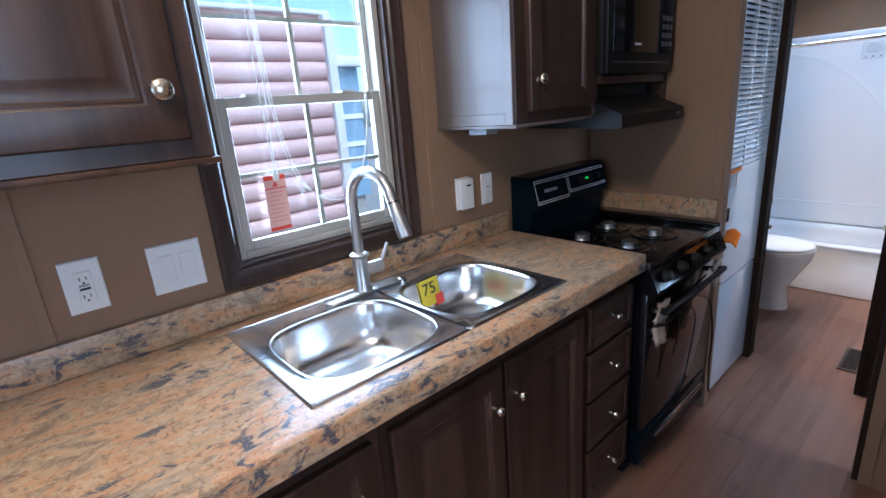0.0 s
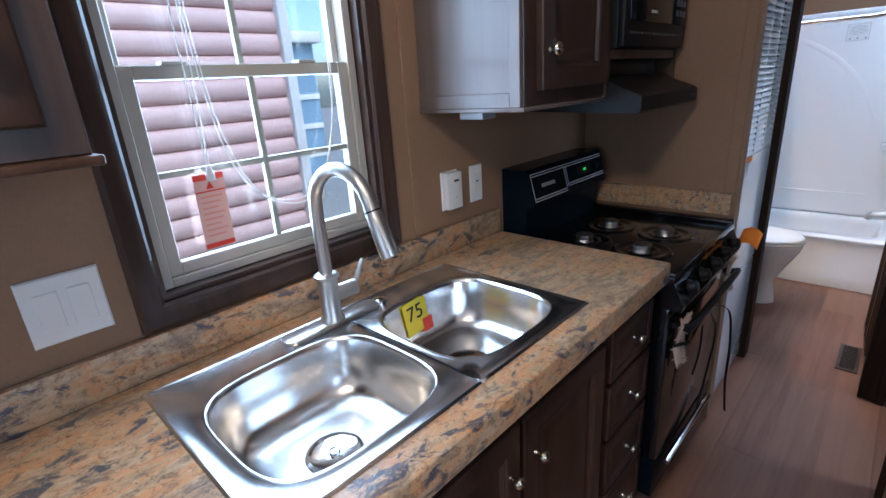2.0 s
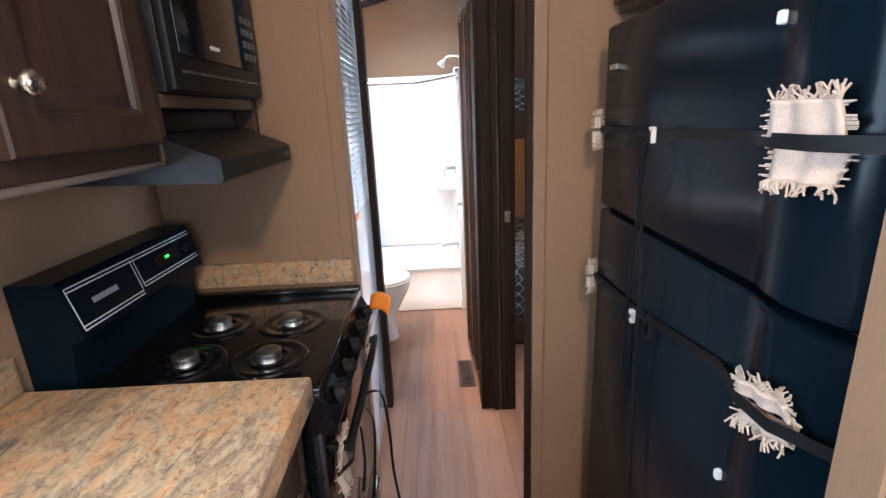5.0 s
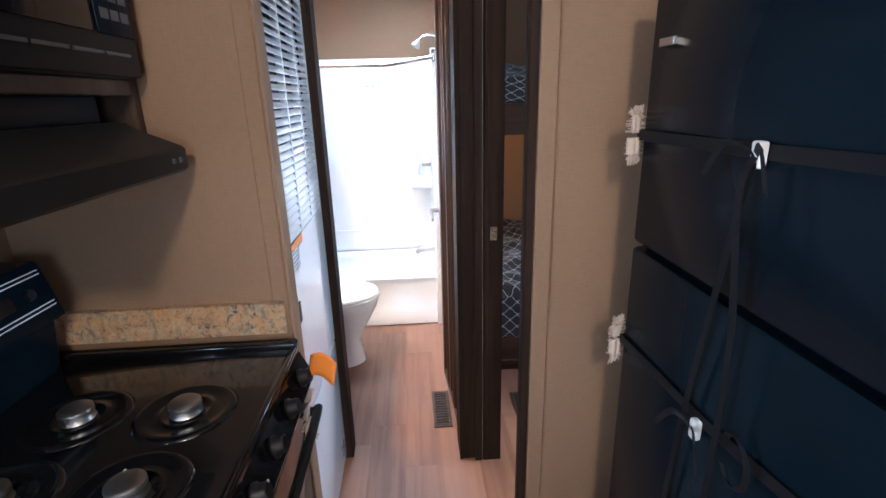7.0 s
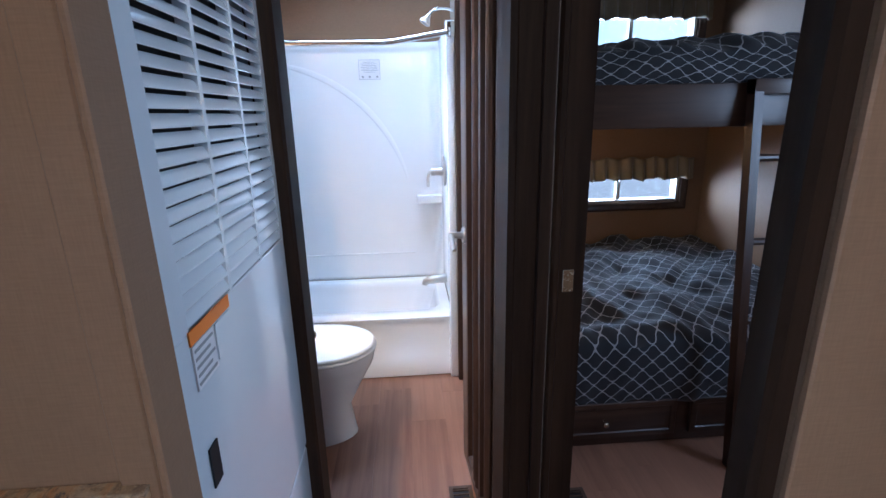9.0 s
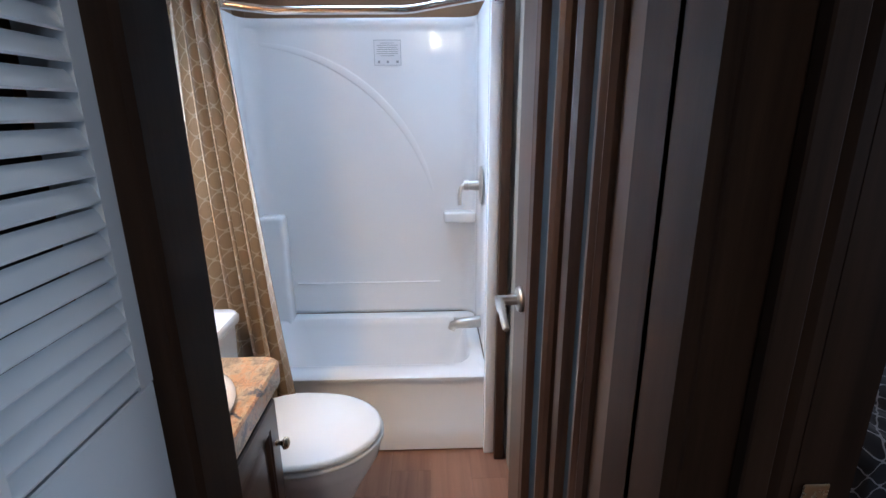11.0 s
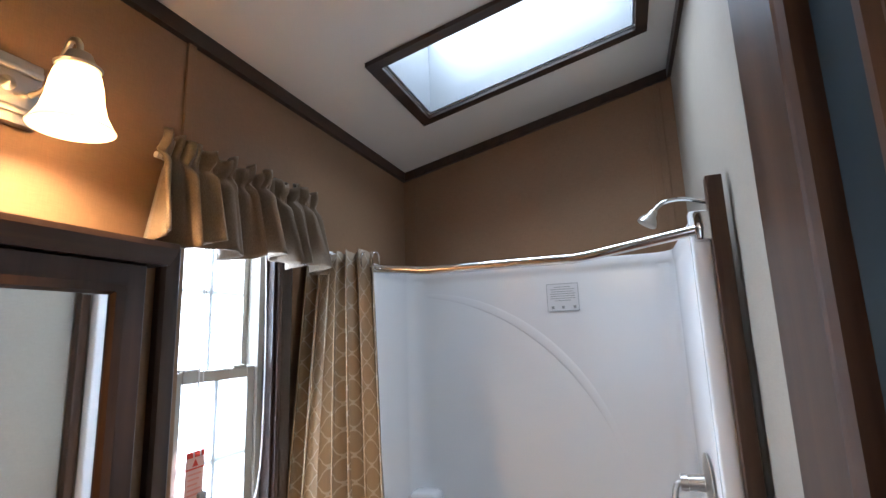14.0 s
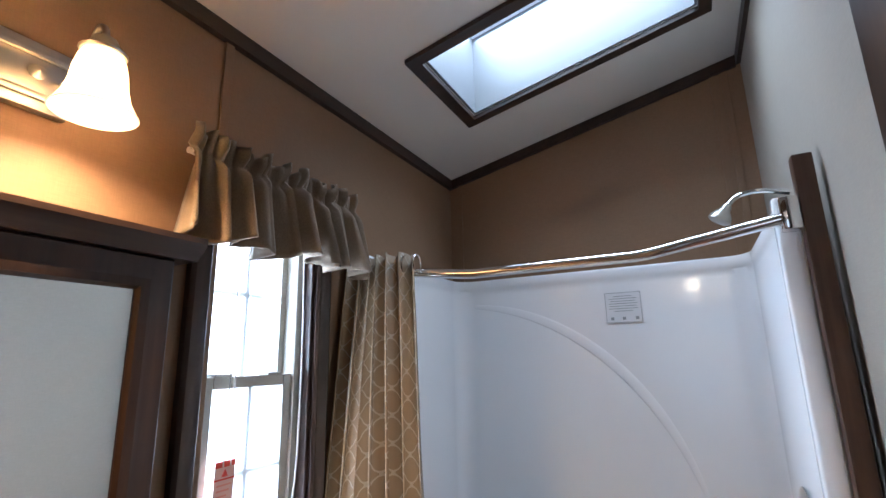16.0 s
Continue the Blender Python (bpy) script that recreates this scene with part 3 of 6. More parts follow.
def house_window(name, hole, label, cols, rows, frame_mat, rail, glass, glass_label):
    """Single-hung window in the long wall: casing, jamb, frame, two sashes with grilles, panes."""
    x0, x1, z0, z1 = hole
    bm = bmesh.new()
    for a in ((x0 + 0.001, x0 + 0.010, z0 + 0.010, z1 - 0.010), (x1 - 0.010, x1 - 0.001, z0 + 0.010, z1 - 0.010), (x0 + 0.001, x1 - 0.001, z0 + 0.001, z0 + 0.010), (x0 + 0.001, x1 - 0.001, z1 - 0.010, z1 - 0.001)):
        box(bm, a[0], a[1], 1.448, 1.548, a[2], a[3])
    win = shell(name, bm, M_DARKX, label, "window")
    bm = bmesh.new()
    casing(bm, plane_map((0, 1.4495, 0), (1, 0, 0), (0, 0, 1), (0, -1, 0)), x0, x1, z0, z1, 0.048)
    part("casing", bm, M_DARK, win, "dark stained moulded wood casing")
    a0, a1, b0, b1 = x0 + 0.011, x1 - 0.011, z0 + 0.011, z1 - 0.011
    bm = bmesh.new()
    for a in ((a0, a0 + 0.022, b0, b1), (a1 - 0.022, a1, b0, b1), (a0 + 0.022, a1 - 0.022, b0, b0 + 0.02), (a0 + 0.022, a1 - 0.022, b1 - 0.02, b1)):
        box(bm, a[0], a[1], 1.475, 1.545, a[2], a[3], 0.002, 1)
    part("window_frame", bm, frame_mat, win)
    for low in (True, False):
        y0, y1 = (1.482, 1.502) if low else (1.512, 1.532)
        c0, c1 = (b0 + 0.02, rail + 0.014) if low else (rail - 0.012, b1 - 0.02)
        s0, s1 = a0 + 0.022, a1 - 0.022
        w = 0.026 if low else 0.018
        bm = bmesh.new()
        box(bm, s0, s0 + w, y0, y1, c0, c1, 0.002, 1)
        box(bm, s1 - w, s1, y0, y1, c0, c1, 0.002, 1)
        box(bm, s0 + w, s1 - w, y0, y1, c0, c0 + w, 0.002, 1)
        box(bm, s0 + w, s1 - w, y0, y1, c1 - w, c1, 0.002, 1)
        sash = part("sash", bm, frame_mat, win)
        g0, g1, h0, h1 = s0 + w, s1 - w, c0 + w, c1 - w
        ym = (y0 + y1) / 2
        for k in range(1, cols):
            x = g0 + (g1 - g0) * k / cols
            part("grille_bar", boxed(x - 0.006, x + 0.006, ym - 0.006, ym + 0.006, h0, h1), frame_mat, sash)
        for k in range(1, rows):
            z = h0 + (h1 - h0) * k / rows
            part("grille_bar", boxed(g0, g1, ym - 0.0052, ym + 0.0052, z - 0.006, z + 0.006), frame_mat, sash)
        pn = part("pane", boxed(g0 - 0.003, g1 + 0.003, ym - 0.0085, ym - 0.0065, h0 - 0.003, h1 + 0.003), glass, sash, glass_label)
        pn.visible_shadow = False
        if low:
            for k in (0.2, 0.78):
                part("sash_lock", boxed(s0 + (s1 - s0) * k - 0.022, s0 + (s1 - s0) * k + 0.022, y0 - 0.002, y1 + 0.008, c1 - 0.001, c1 + 0.006, 0.001, 1), frame_mat, sash)
    return win


house_window("window_1", KWIN, "almond vinyl kitchen window with dark wood casing", 2, 2, M_VINYL, 1.468, M_GLASS, "clear window glass")
house_window("window_2", BWIN, "almond vinyl bathroom window with dark wood casing", 2, 2, M_VINYL, 1.362, M_ACRYLIC, "milky privacy glass")


def slider_window(name, y0, y1, z0, z1, label):
    bm = bmesh.new()
    for a in ((y0, y0 + 0.02, z0, z1), (y1 - 0.02, y1, z0, z1), (y0 + 0.02, y1 - 0.02, z0, z0 + 0.02), (y0 + 0.02, y1 - 0.02, z1 - 0.02, z1)):
        box(bm, 5.432, 5.50, a[0] + 0.001, a[1] - 0.001, a[2] + 0.001, a[3] - 0.001, 0.002, 1)
    ym = y0 + (y1 - y0) * 0.62
    box(bm, 5.45, 5.475, ym - 0.012, ym + 0.012, z0 + 0.02, z1 - 0.02, 0.001, 1)
    win = shell(name, bm, M_VINYL, label, "window")
    bm = bmesh.new()
    casing(bm, plane_map((5.4295, 0, 0), (0, 1, 0), (0, 0, 1), (-1, 0, 0)), y0, y1, z0, z1, 0.045)
    part("casing", bm, M_DARK, win, "dark wood casing")
    pn = part("pane", boxed(5.482, 5.485, y0 + 0.02, y1 - 0.02, z0 + 0.02, z1 - 0.02), M_GLASS, win, "clear window glass")
    pn.visible_shadow = False


slider_window("window_3", -1.10, -0.48, 0.755, 0.94, "narrow vinyl slider window over the lower bunk")
slider_window("window_4", -1.10, -0.48, 1.66, 1.84, "narrow vinyl slider window over the upper bunk")

# ---- doorways ----
bm = bmesh.new()
box(bm, 3.583, 3.648, 0.845, 0.859, 0, 1.985)
box(bm, 3.515, 3.648, 0.386, 0.40, 0, 1.985)
box(bm, 3.583, 3.648, 0.40, 0.845, 1.971, 1.985)
door_frame = shell("door_frame_1", bm, M_FRAME, "dark wood bathroom door frame", "door frame")
bm = bmesh.new()
casing(bm, plane_map((3.584, 0, 0), (0, 1, 0), (0, 0, 1), (-1, 0, 0)), 0.40, 0.845, 0, 1.985, 0.055, False)
part("casing", bm, M_FRAME, door_frame, "moulded dark wood casing")
bm = bmesh.new()
f = plane_map((0, 0.291, 0), (1, 0, 0), (0, 0, 1), (0, 1, 0))
casing(bm, f, 2.93, 3.50, 0, 1.985, 0.046, False)
box(bm, 3.50, 3.514, 0.236, 0.29, 0, 1.985)
box(bm, 2.926, 2.936, 0.236, 0.29, 0, 1.985)
box(bm, 2.937, 3.499, 0.238, 0.289, 1.971, 1.984)
box(bm, 3.514, 3.61, 0.306, 0.386, 0, 1.985, 0.003, 1)
box(bm, 3.498, 3.5135, 0.312, 0.338, 0, 1.985, 0.002, 1)
bunk_frame = shell("door_frame_2", bm, M_FRAME, "dark wood bunk room door frame", "door frame")
bm = bmesh.new()
box(bm, 3.497, 3.50, 0.258, 0.282, 0.945, 0.995, 0.001, 1)
part("strike_plate", bm, M_KNOB, bunk_frame, "small brass strike plate")

# bathroom door, swung open against the bathroom wall
HINGE, ANG, DW = Vector((3.652, 0.354, 0.012)), math.atan2(0.04, 0.62), 0.52
du = Vector((math.cos(ANG), math.sin(ANG), 0))
dn = Vector((-math.sin(ANG), math.cos(ANG), 0))
f = plane_map(HINGE, du, (0, 0, 1), dn)
door = thing("door_1", HINGE, "brown wood-grain bathroom door standing open", "door", kind="structure")
bm = bmesh.new()


def slab(bm, f, a0, a1, b0, b1, c0, c1):
    loft(bm, [[f(a0, b0, c0), f(a1, b0, c0), f(a1, b1, c0), f(a0, b1, c0)], [f(a0, b0, c1), f(a1, b0, c1), f(a1, b1, c1), f(a0, b1, c1)]])


slab(bm, f, 0, DW, 0, 1.95, 0, 0.033)
part("slab", bm, M_GREYWOOD, door)
for a0, a1 in ((0.062, 0.188), (0.222, 0.378)):
    bm = bmesh.new()
    w, h, z0 = a1 - a0, 1.77, 0.09

    def rect(i, c):
        return [f(a0 + i, z0 + i, 0.033 + c), f(a1 - i, z0 + i, 0.033 + c), f(a1 - i, z0 + h - i, 0.033 + c), f(a0 + i, z0 + h - i, 0.033 + c)]
    loft(bm, [rect(0, -0.002), rect(0, 0.008), rect(0.006, 0.015), rect(0.014, 0.012), rect(0.022, 0.018), rect(0.034, 0.016), rect(0.039, 0.004), rect(0.041, 0.001)], True, False)
    pm = part("panel_moulding", bm, M_TRIM, door, "dark moulding round the door panel")
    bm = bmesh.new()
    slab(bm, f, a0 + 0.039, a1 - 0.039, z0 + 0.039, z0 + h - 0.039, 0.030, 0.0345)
    part("panel", bm, M_PANEL, door, "dark recessed panel with a slate-blue reflection in its colour")
for z in (0.2, 1.0, 1.75):
    bm = bmesh.new()
    tube(bm, [f(-0.006, z, 0.036), f(-0.006, z + 0.085, 0.036)], 0.006, 8)
    part("hinge", bm, M_NICKEL, door)
bm = bmesh.new()
hp = f(0.462, 0.912, 0.033)
lathe(bm, hp, dn, [(0.028, 0), (0.029, 0.004), (0.025, 0.009), (0.012, 0.011), (0.010, 0.045), (0.012, 0.055), (0, 0.056)], 20)
tube(bm, bend([hp + dn * 0.048, hp + dn * 0.05 - du * 0.03 + Vector((0, 0, -0.006)), hp + dn * 0.05 - du * 0.085 + Vector((0, 0, -0.028))]), [0.010] * 7 + [0.008] * 5 + [0.006], 10)
part("door_handle", bm, M_NICKEL, door, "brushed nickel lever handle")

# ---- kitchen: base units, worktop, sink ----


def base_cabinet(x0, x1, fronts, label):
    """fronts: (across0, across1, z0, z1, knob across, knob z)."""
    ob = thing("base_cabinet", ((x0 + x1) / 2, 0.9, 0), label, "cabinet", "kitchen base cabinets")
    bm = bmesh.new()
    prof = [(0.906, 0.09), (1.44, 0.09), (1.44, 0.77), (0.93, 0.77), (0.93, 0.855), (0.906, 0.855)]
    loft(bm, [[(x, y, z) for y, z in prof] for x in (x0, x1)])
    box(bm, x0, x1, 0.965, 1.43, 0.0, 0.09)
    part("body", bm, M_DARK, ob)
    for a0, a1, z0, z1, ka, kz in fronts:
        bm = bmesh.new()
        panel_door(bm, plane_map((a0, 0.905, z0), (1, 0, 0), (0, 0, 1), (0, -1, 0)), a1 - a0, z1 - z0)
        d = part("drawer" if z1 - z0 < 0.2 else "door", bm, M_DARKX if z1 - z0 < 0.2 else M_DARK, ob)
        knob(d, (ka, 0.885, kz), (0, -1, 0), 0.0125)
    return ob


base_cabinet(-0.6, 0.30, [(-0.57, -0.17, 0.12, 0.80, -0.21, 0.7), (-0.14, 0.27, 0.12, 0.80, -0.1, 0.7)], "dark stained kitchen base cabinet with raised panels")
base_cabinet(0.302, 1.298, [(0.33, 0.79, 0.12, 0.80, 0.75, 0.7), (0.81, 1.275, 0.12, 0.80, 1.235, 0.7)], "dark stained base cabinet with closed raised-panel doors")
base_cabinet(1.30, 2.04, [(1.318, 1.655, 0.12, 0.80, 1.618, 0.70), (1.668, 2.018, 0.12, 0.80, 1.705, 0.70)], "dark stained sink base cabinet with two doors")
base_cabinet(2.042, 2.328, [(2.055, 2.318, 0.665, 0.81, 2.185, 0.745), (2.055, 2.318, 0.485, 0.65, 2.185, 0.57), (2.055, 2.318, 0.30, 0.47, 2.185, 0.385), (2.055, 2.318, 0.11, 0.285, 2.185, 0.2)], "narrow dark stained base cabinet with four drawers")

SINK = (1.178, 1.982, 0.918, 1.378)
ct = thing("worktop", (0.9, 1.15, 0.855), "mottled tan granite-pattern laminate worktop with backsplash", "countertop")
bm = bmesh.new()
wl = lambda a, z: [(a[0], a[2], z), (a[1], a[2], z), (a[1], a[3], z), (a[0], a[3], z)]
wo, wi = (-0.6, 2.332, 0.8865, 1.43), (SINK[0] + 0.012, SINK[1] - 0.012, SINK[2] + 0.012, SINK[3] - 0.012)
loft(bm, [wl(wo, 0.875), wl(wo, 0.914), wl(wi, 0.914), wl(wi, 0.875), wl(wo, 0.875)], False, False)
bmesh.ops.remove_doubles(bm, verts=bm.verts, dist=1e-5)
part("slab", bm, M_GRANITE, ct)
bm = bmesh.new()
prof = [(0.886, 0.856), (0.859, 0.856), (0.856, 0.859), (0.856, 0.908), (0.8575, 0.912), (0.861, 0.914), (0.886, 0.914)]
loft(bm, [[(x, y, z) for y, z in prof] for x in (-0.6, 2.332)])
part("front_edge", bm, M_GRANITE, ct)
bm = bmesh.new()
box(bm, -0.6, 2.332, 1.43, 1.449, 0.914, 0.995, 0.003, 2)
part("backsplash", bm, M_GRANITE, ct)
splash = thing("side_splash", (2.96, 1.15, 0.905), "granite-pattern laminate splash strip behind the range", "backsplash")
part("strip", boxed(2.957, 2.974, 0.868, 1.448, 0.897, 0.972, 0.001, 1), M_GRANITE, splash)
part("edge_band", boxed(2.956, 2.9745, 0.867, 1.448, 0.9722, 0.976, 0.001, 1), M_GRANITE, splash)

sink = thing("kitchen_sink", (1.585, 1.15, 0.914), "double-bowl stainless steel drop-in sink", "sink")
NP = 72


def ray_rect(cx, cy, x0, x1, y0, y1, a):
    c, s = math.cos(a), math.sin(a)
    k = min([((x1 if c > 0 else x0) - cx) / c if abs(c) > 1e-9 else 9, ((y1 if s > 0 else y0) - cy) / s if abs(s) > 1e-9 else 9])
    return cx + c * k, cy + s * k


def bowl(x0, x1, ox0, ox1):
    y0, y1 = 0.957, 1.283
    cx, cy = (x0 + x1) / 2, (y0 + y1) / 2
    corners = [math.atan2(y - cy, x - cx) for x in (ox0, ox1) for y in (SINK[2], SINK[3])]
    angs = sorted([2 * math.pi * k / NP - math.pi + 0.013 for k in range(NP)] + corners)

    def sq(grow, z):
        out = []
        for a in angs:
            c, s = math.cos(a), math.sin(a)
            w, d, n = (x1 - x0) / 2 + grow, (y1 - y0) / 2 + grow, 3.6
            r = (abs(c / w) ** n + abs(s / d) ** n) ** (-1 / n)
            out.append((cx + c * r, cy + s * r, z))
        return out
    loops = [[(*ray_rect(cx, cy, ox0, ox1, SINK[2], SINK[3], a), 0.9145) for a in angs], [(*ray_rect(cx, cy, ox0 + 0.004 * (ox0 < 1.3), ox1 - 0.004 * (ox1 > 1.9), SINK[2] + 0.004, SINK[3] - 0.004, a), 0.919) for a in angs],
             [(*ray_rect(cx, cy, ox0 + 0.009 * (ox0 < 1.3), ox1 - 0.009 * (ox1 > 1.9), SINK[2] + 0.009, SINK[3] - 0.009, a), 0.9165) for a in angs],
             sq(0.008, 0.9165), sq(0.004, 0.919), sq(0.0, 0.917), sq(-0.004, 0.908), sq(-0.010, 0.86), sq(-0.018, 0.815), sq(-0.04, 0.793), sq(-0.08, 0.787), sq(-0.115, 0.783)]
    bm = bmesh.new()
    loft(bm, loops, False, True)
    b = part("bowl", bm, M_STEEL, sink, "polished stainless bowl", 60)
    bm = bmesh.new()
    lathe(bm, (cx, cy, 0.7835), (0, 0, 1), [(0.052, 0), (0.054, 0.002), (0.047, 0.004), (0.042, 0.0015), (0.012, 0.001), (0.010, 0.007), (0, 0.0075)], 28)
    part("drain_strainer", bm, M_CHROME, b)


bowl(1.222, 1.568, SINK[0], 1.588)
bowl(1.608, 1.95, 1.588, SINK[1])
st = thing("price_sticker", (1.63, 1.13, 0.88), "yellow square sticker with a handwritten number in the sink", "sticker")
ms = Matrix(((0.996, -0.08, 0, 1.757), (0.0, 0.12, -1.0, 1.268), (0.08, 0.99, 0.12, 0.872), (0, 0, 0, 1)))
fs = lambda a, b, c: ms @ Vector((a, b, c))
bm = bmesh.new()
slab(bm, fs, -0.038, 0.038, -0.046, 0.038, 0, 0.0006)
part("sticker_paper", bm, M_YELLOW, st)
bm = bmesh.new()
slab(bm, fs, 0.014, 0.046, -0.054, -0.018, 0.003, 0.0036)
part("red_tab", bm, M_RED, st, "small red corner tab")
writing("number", st, "75", ms @ Matrix.Translation((-0.002, 0.007, 0.001)), 0.054, M_INK)

fa = thing("faucet", (1.56, 1.335, 0.917), "brushed nickel pull-down gooseneck kitchen faucet", "faucet")
bm = bmesh.new()
loft(bm, [ring(1.56, 1.33, 0.25, 0.052, 0.0255, 0.917), ring(1.56, 1.33, 0.25, 0.052, 0.0255, 0.923), ring(1.56, 1.33, 0.24, 0.044, 0.0215, 0.926)])
part("deck_plate", bm, M_NICKEL, fa, "", 40)
bm = bmesh.new()
lathe(bm, (1.56, 1.33, 0.925), (0, 0, 1), [(0.027, 0), (0.027, 0.006), (0.0225, 0.012), (0.0225, 0.10), (0.028, 0.104), (0.028, 0.11), (0.02, 0.115), (0, 0.116)], 24)
part("body", bm, M_NICKEL, fa, "", 40)
dirf = Vector((0.12, -1, 0)).normalized()
b0 = Vector((1.56, 1.33, 1.04))
pts = [b0, b0 + Vector((0, 0, 0.14))]
for k in range(1, 10):
    a = math.pi * k / 9 * 0.93
    pts.append(b0 + Vector((0, 0, 0.15 + 0.082 * math.sin(a))) + dirf * (0.082 * (1 - math.cos(a))))
bm = bmesh.new()
tube(bm, pts, 0.0145, 14)
part("spout_pipe", bm, M_NICKEL, fa, "", 60)
e = pts[-1]
wy = (pts[-1] - pts[-2]).normalized()
bm = bmesh.new()
tube(bm, [e, e + wy * 0.012, e + wy * 0.016, e + wy * 0.09, e + wy * 0.105, e + wy * 0.107], [0.0150, 0.0155, 0.0165, 0.0195, 0.019, 0.012], 16)
part("spray_head", bm, M_NICKEL, fa, "", 50)
bm = bmesh.new()
tube(bm, [e + wy * 0.011, e + wy * 0.0145], 0.0164, 16)
part("seam_ring", bm, M_BLACKP, fa, "dark rubber ring between pipe and spray head")
bm = bmesh.new()
tube(bm, [(1.56, 1.33, 0.985), (1.625, 1.318, 0.988)], 0.019, 16)
tube(bm, bend([(1.618, 1.32, 0.99), (1.632, 1.316, 1.015), (1.648, 1.312, 1.05)]), 0.0055, 8)
part("lever", bm, M_NICKEL, fa, "", 50)
soap = thing("sink_hole_cap", (1.70, 1.335, 0.917), "small chrome cap on the sink ledge", "cap")
bm = bmesh.new()
lathe(bm, (1.70, 1.335, 0.917), (0, 0, 1), [(0.019, 0), (0.019, 0.003), (0.014, 0.006), (0, 0.0065)], 20)
part("cap", bm, M_CHROME, soap)

# ---- kitchen wall plates ----


def wall_plate(name, x, z, w, h, kind, label):
    ob = thing(name, (x, 1.449, z), label, "outlet" if kind != "switch" else "switch")
    bm = bmesh.new()
    loft(bm, [[(x - w / 2 + i, 1.4495 - c, z - h / 2 + i), (x + w / 2 - i, 1.4495 - c, z - h / 2 + i), (x + w / 2 - i, 1.4495 - c, z + h / 2 - i), (x - w / 2 + i, 1.4495 - c, z + h / 2 - i)] for i, c in ((0, 0), (0, 0.003), (0.003, 0.006))])
    part("plate", bm, M_WHITE, ob)
    if kind == "switch":
        for dx in (-0.023, 0.023):
            part("rocker", boxed(x + dx - 0.0165, x + dx + 0.0165, 1.4405, 1.4435, z - 0.033, z + 0.033, 0.001, 1), M_WHITE, ob)
    elif kind == "gfci":
        part("face", boxed(x - 0.0165, x + 0.0165, 1.441, 1.4435, z - 0.033, z + 0.033, 0.001, 1), M_WHITE, ob)
        for dz in (-0.022, 0.018):
            for dx in (-0.006, 0.006):
                part("slot", boxed(x + dx - 0.001, x + dx + 0.001, 1.4402, 1.441, z + dz - 0.004, z + dz + 0.004), M_INK, ob)
            part("slot", boxed(x - 0.002, x + 0.002, 1.4402, 1.441, z + dz - 0.012, z + dz - 0.008), M_INK, ob)
        part("test_button", boxed(x - 0.010, x + 0.010, 1.4395, 1.441, z - 0.008, z - 0.003), M_INK, ob)
        part("reset_button", boxed(x - 0.010, x + 0.010, 1.4395, 1.441, z + 0.0, z + 0.005), M_GREYINK, ob)
    elif kind == "alarm":
        part("body", boxed(x - 0.033, x + 0.033, 1.422, 1.4435, z - 0.056, z + 0.056, 0.004, 2), M_WHITE, ob)
        part("slot", boxed(x - 0.004, x + 0.018, 1.4212, 1.422, z + 0.028, z + 0.034), M_INK, ob)
        part("button", boxed(x + 0.002, x + 0.005, 1.4206, 1.422, z - 0.022, z - 0.018), M_GREYINK, ob)
    else:
        part("face", boxed(x - 0.0165, x + 0.0165, 1.441, 1.4435, z - 0.033, z + 0.033, 0.001, 1), M_WHITE, ob)
        part("slot", boxed(x - 0.006, x + 0.006, 1.4402, 1.441, z + 0.006, z + 0.010), M_INK, ob)
    return ob


wall_plate("outlet", 0.94, 1.105, 0.074, 0.118, "gfci", "white outlet plate with test buttons on the wall")
wall_plate("light_switch", 1.125, 1.098, 0.116, 0.118, "switch", "white double rocker light switch plate")
wall_plate("alarm", 2.10, 1.105, 0.072, 0.118, "alarm", "white boxy wall alarm beside the range")
wall_plate("outlet", 2.228, 1.103, 0.06, 0.118, "plain", "white wall plate with a single slot")
# ---- kitchen: wall cabinets, microwave, hood ----
FACE = lambda x, y, z: plane_map((x, y, z), (1, 0, 0), (0, 0, 1), (0, -1, 0))
uc = thing("wall_cabinet", (0.75, 1.27, 1.354), "dark stained wall cabinet with a raised-panel door", "cabinet", "kitchen wall cabinets")
bm = bmesh.new()
box(bm, 0.20, 1.163, 1.112, 1.447, 1.366, 2.14, 0.002, 1)
part("body", bm, M_DARK, uc)
bm = bmesh.new()
box(bm, 0.19, 1.171, 1.100, 1.447, 1.354, 1.366, 0.003, 2)
part("bottom_lip", bm, M_TRIM, uc, "lighter worn edge along the cabinet bottom")
for a0, a1, k in ((0.24, 0.645, 0.29), (0.665, 1.128, 1.092)):
    bm = bmesh.new()
    panel_door(bm, FACE(a0, 1.111, 1.40), a1 - a0, 0.70, 0.02, 0.065)
    d = part("door", bm, M_DARK, uc)
    knob(d, (k, 1.091, 1.48), (0, -1, 0), 0.018)
uc = thing("wall_cabinet", (2.2, 1.27, 1.341), "dark stained wall cabinet with a greyed side panel coloured as window-lit", "cabinet", "kitchen wall cabinets")
bm = bmesh.new()
box(bm, 2.012, 2.412, 1.112, 1.447, 1.352, 2.14, 0.002, 1)
part("body", bm, M_DARK, uc)
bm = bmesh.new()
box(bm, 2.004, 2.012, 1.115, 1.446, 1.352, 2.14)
part("side_panel", bm, M_SIDEWOOD, uc, "smooth greyish wood-grain side panel, paled for window reflection")
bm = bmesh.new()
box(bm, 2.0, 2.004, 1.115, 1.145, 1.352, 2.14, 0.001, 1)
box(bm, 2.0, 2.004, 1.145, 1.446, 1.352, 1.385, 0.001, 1)
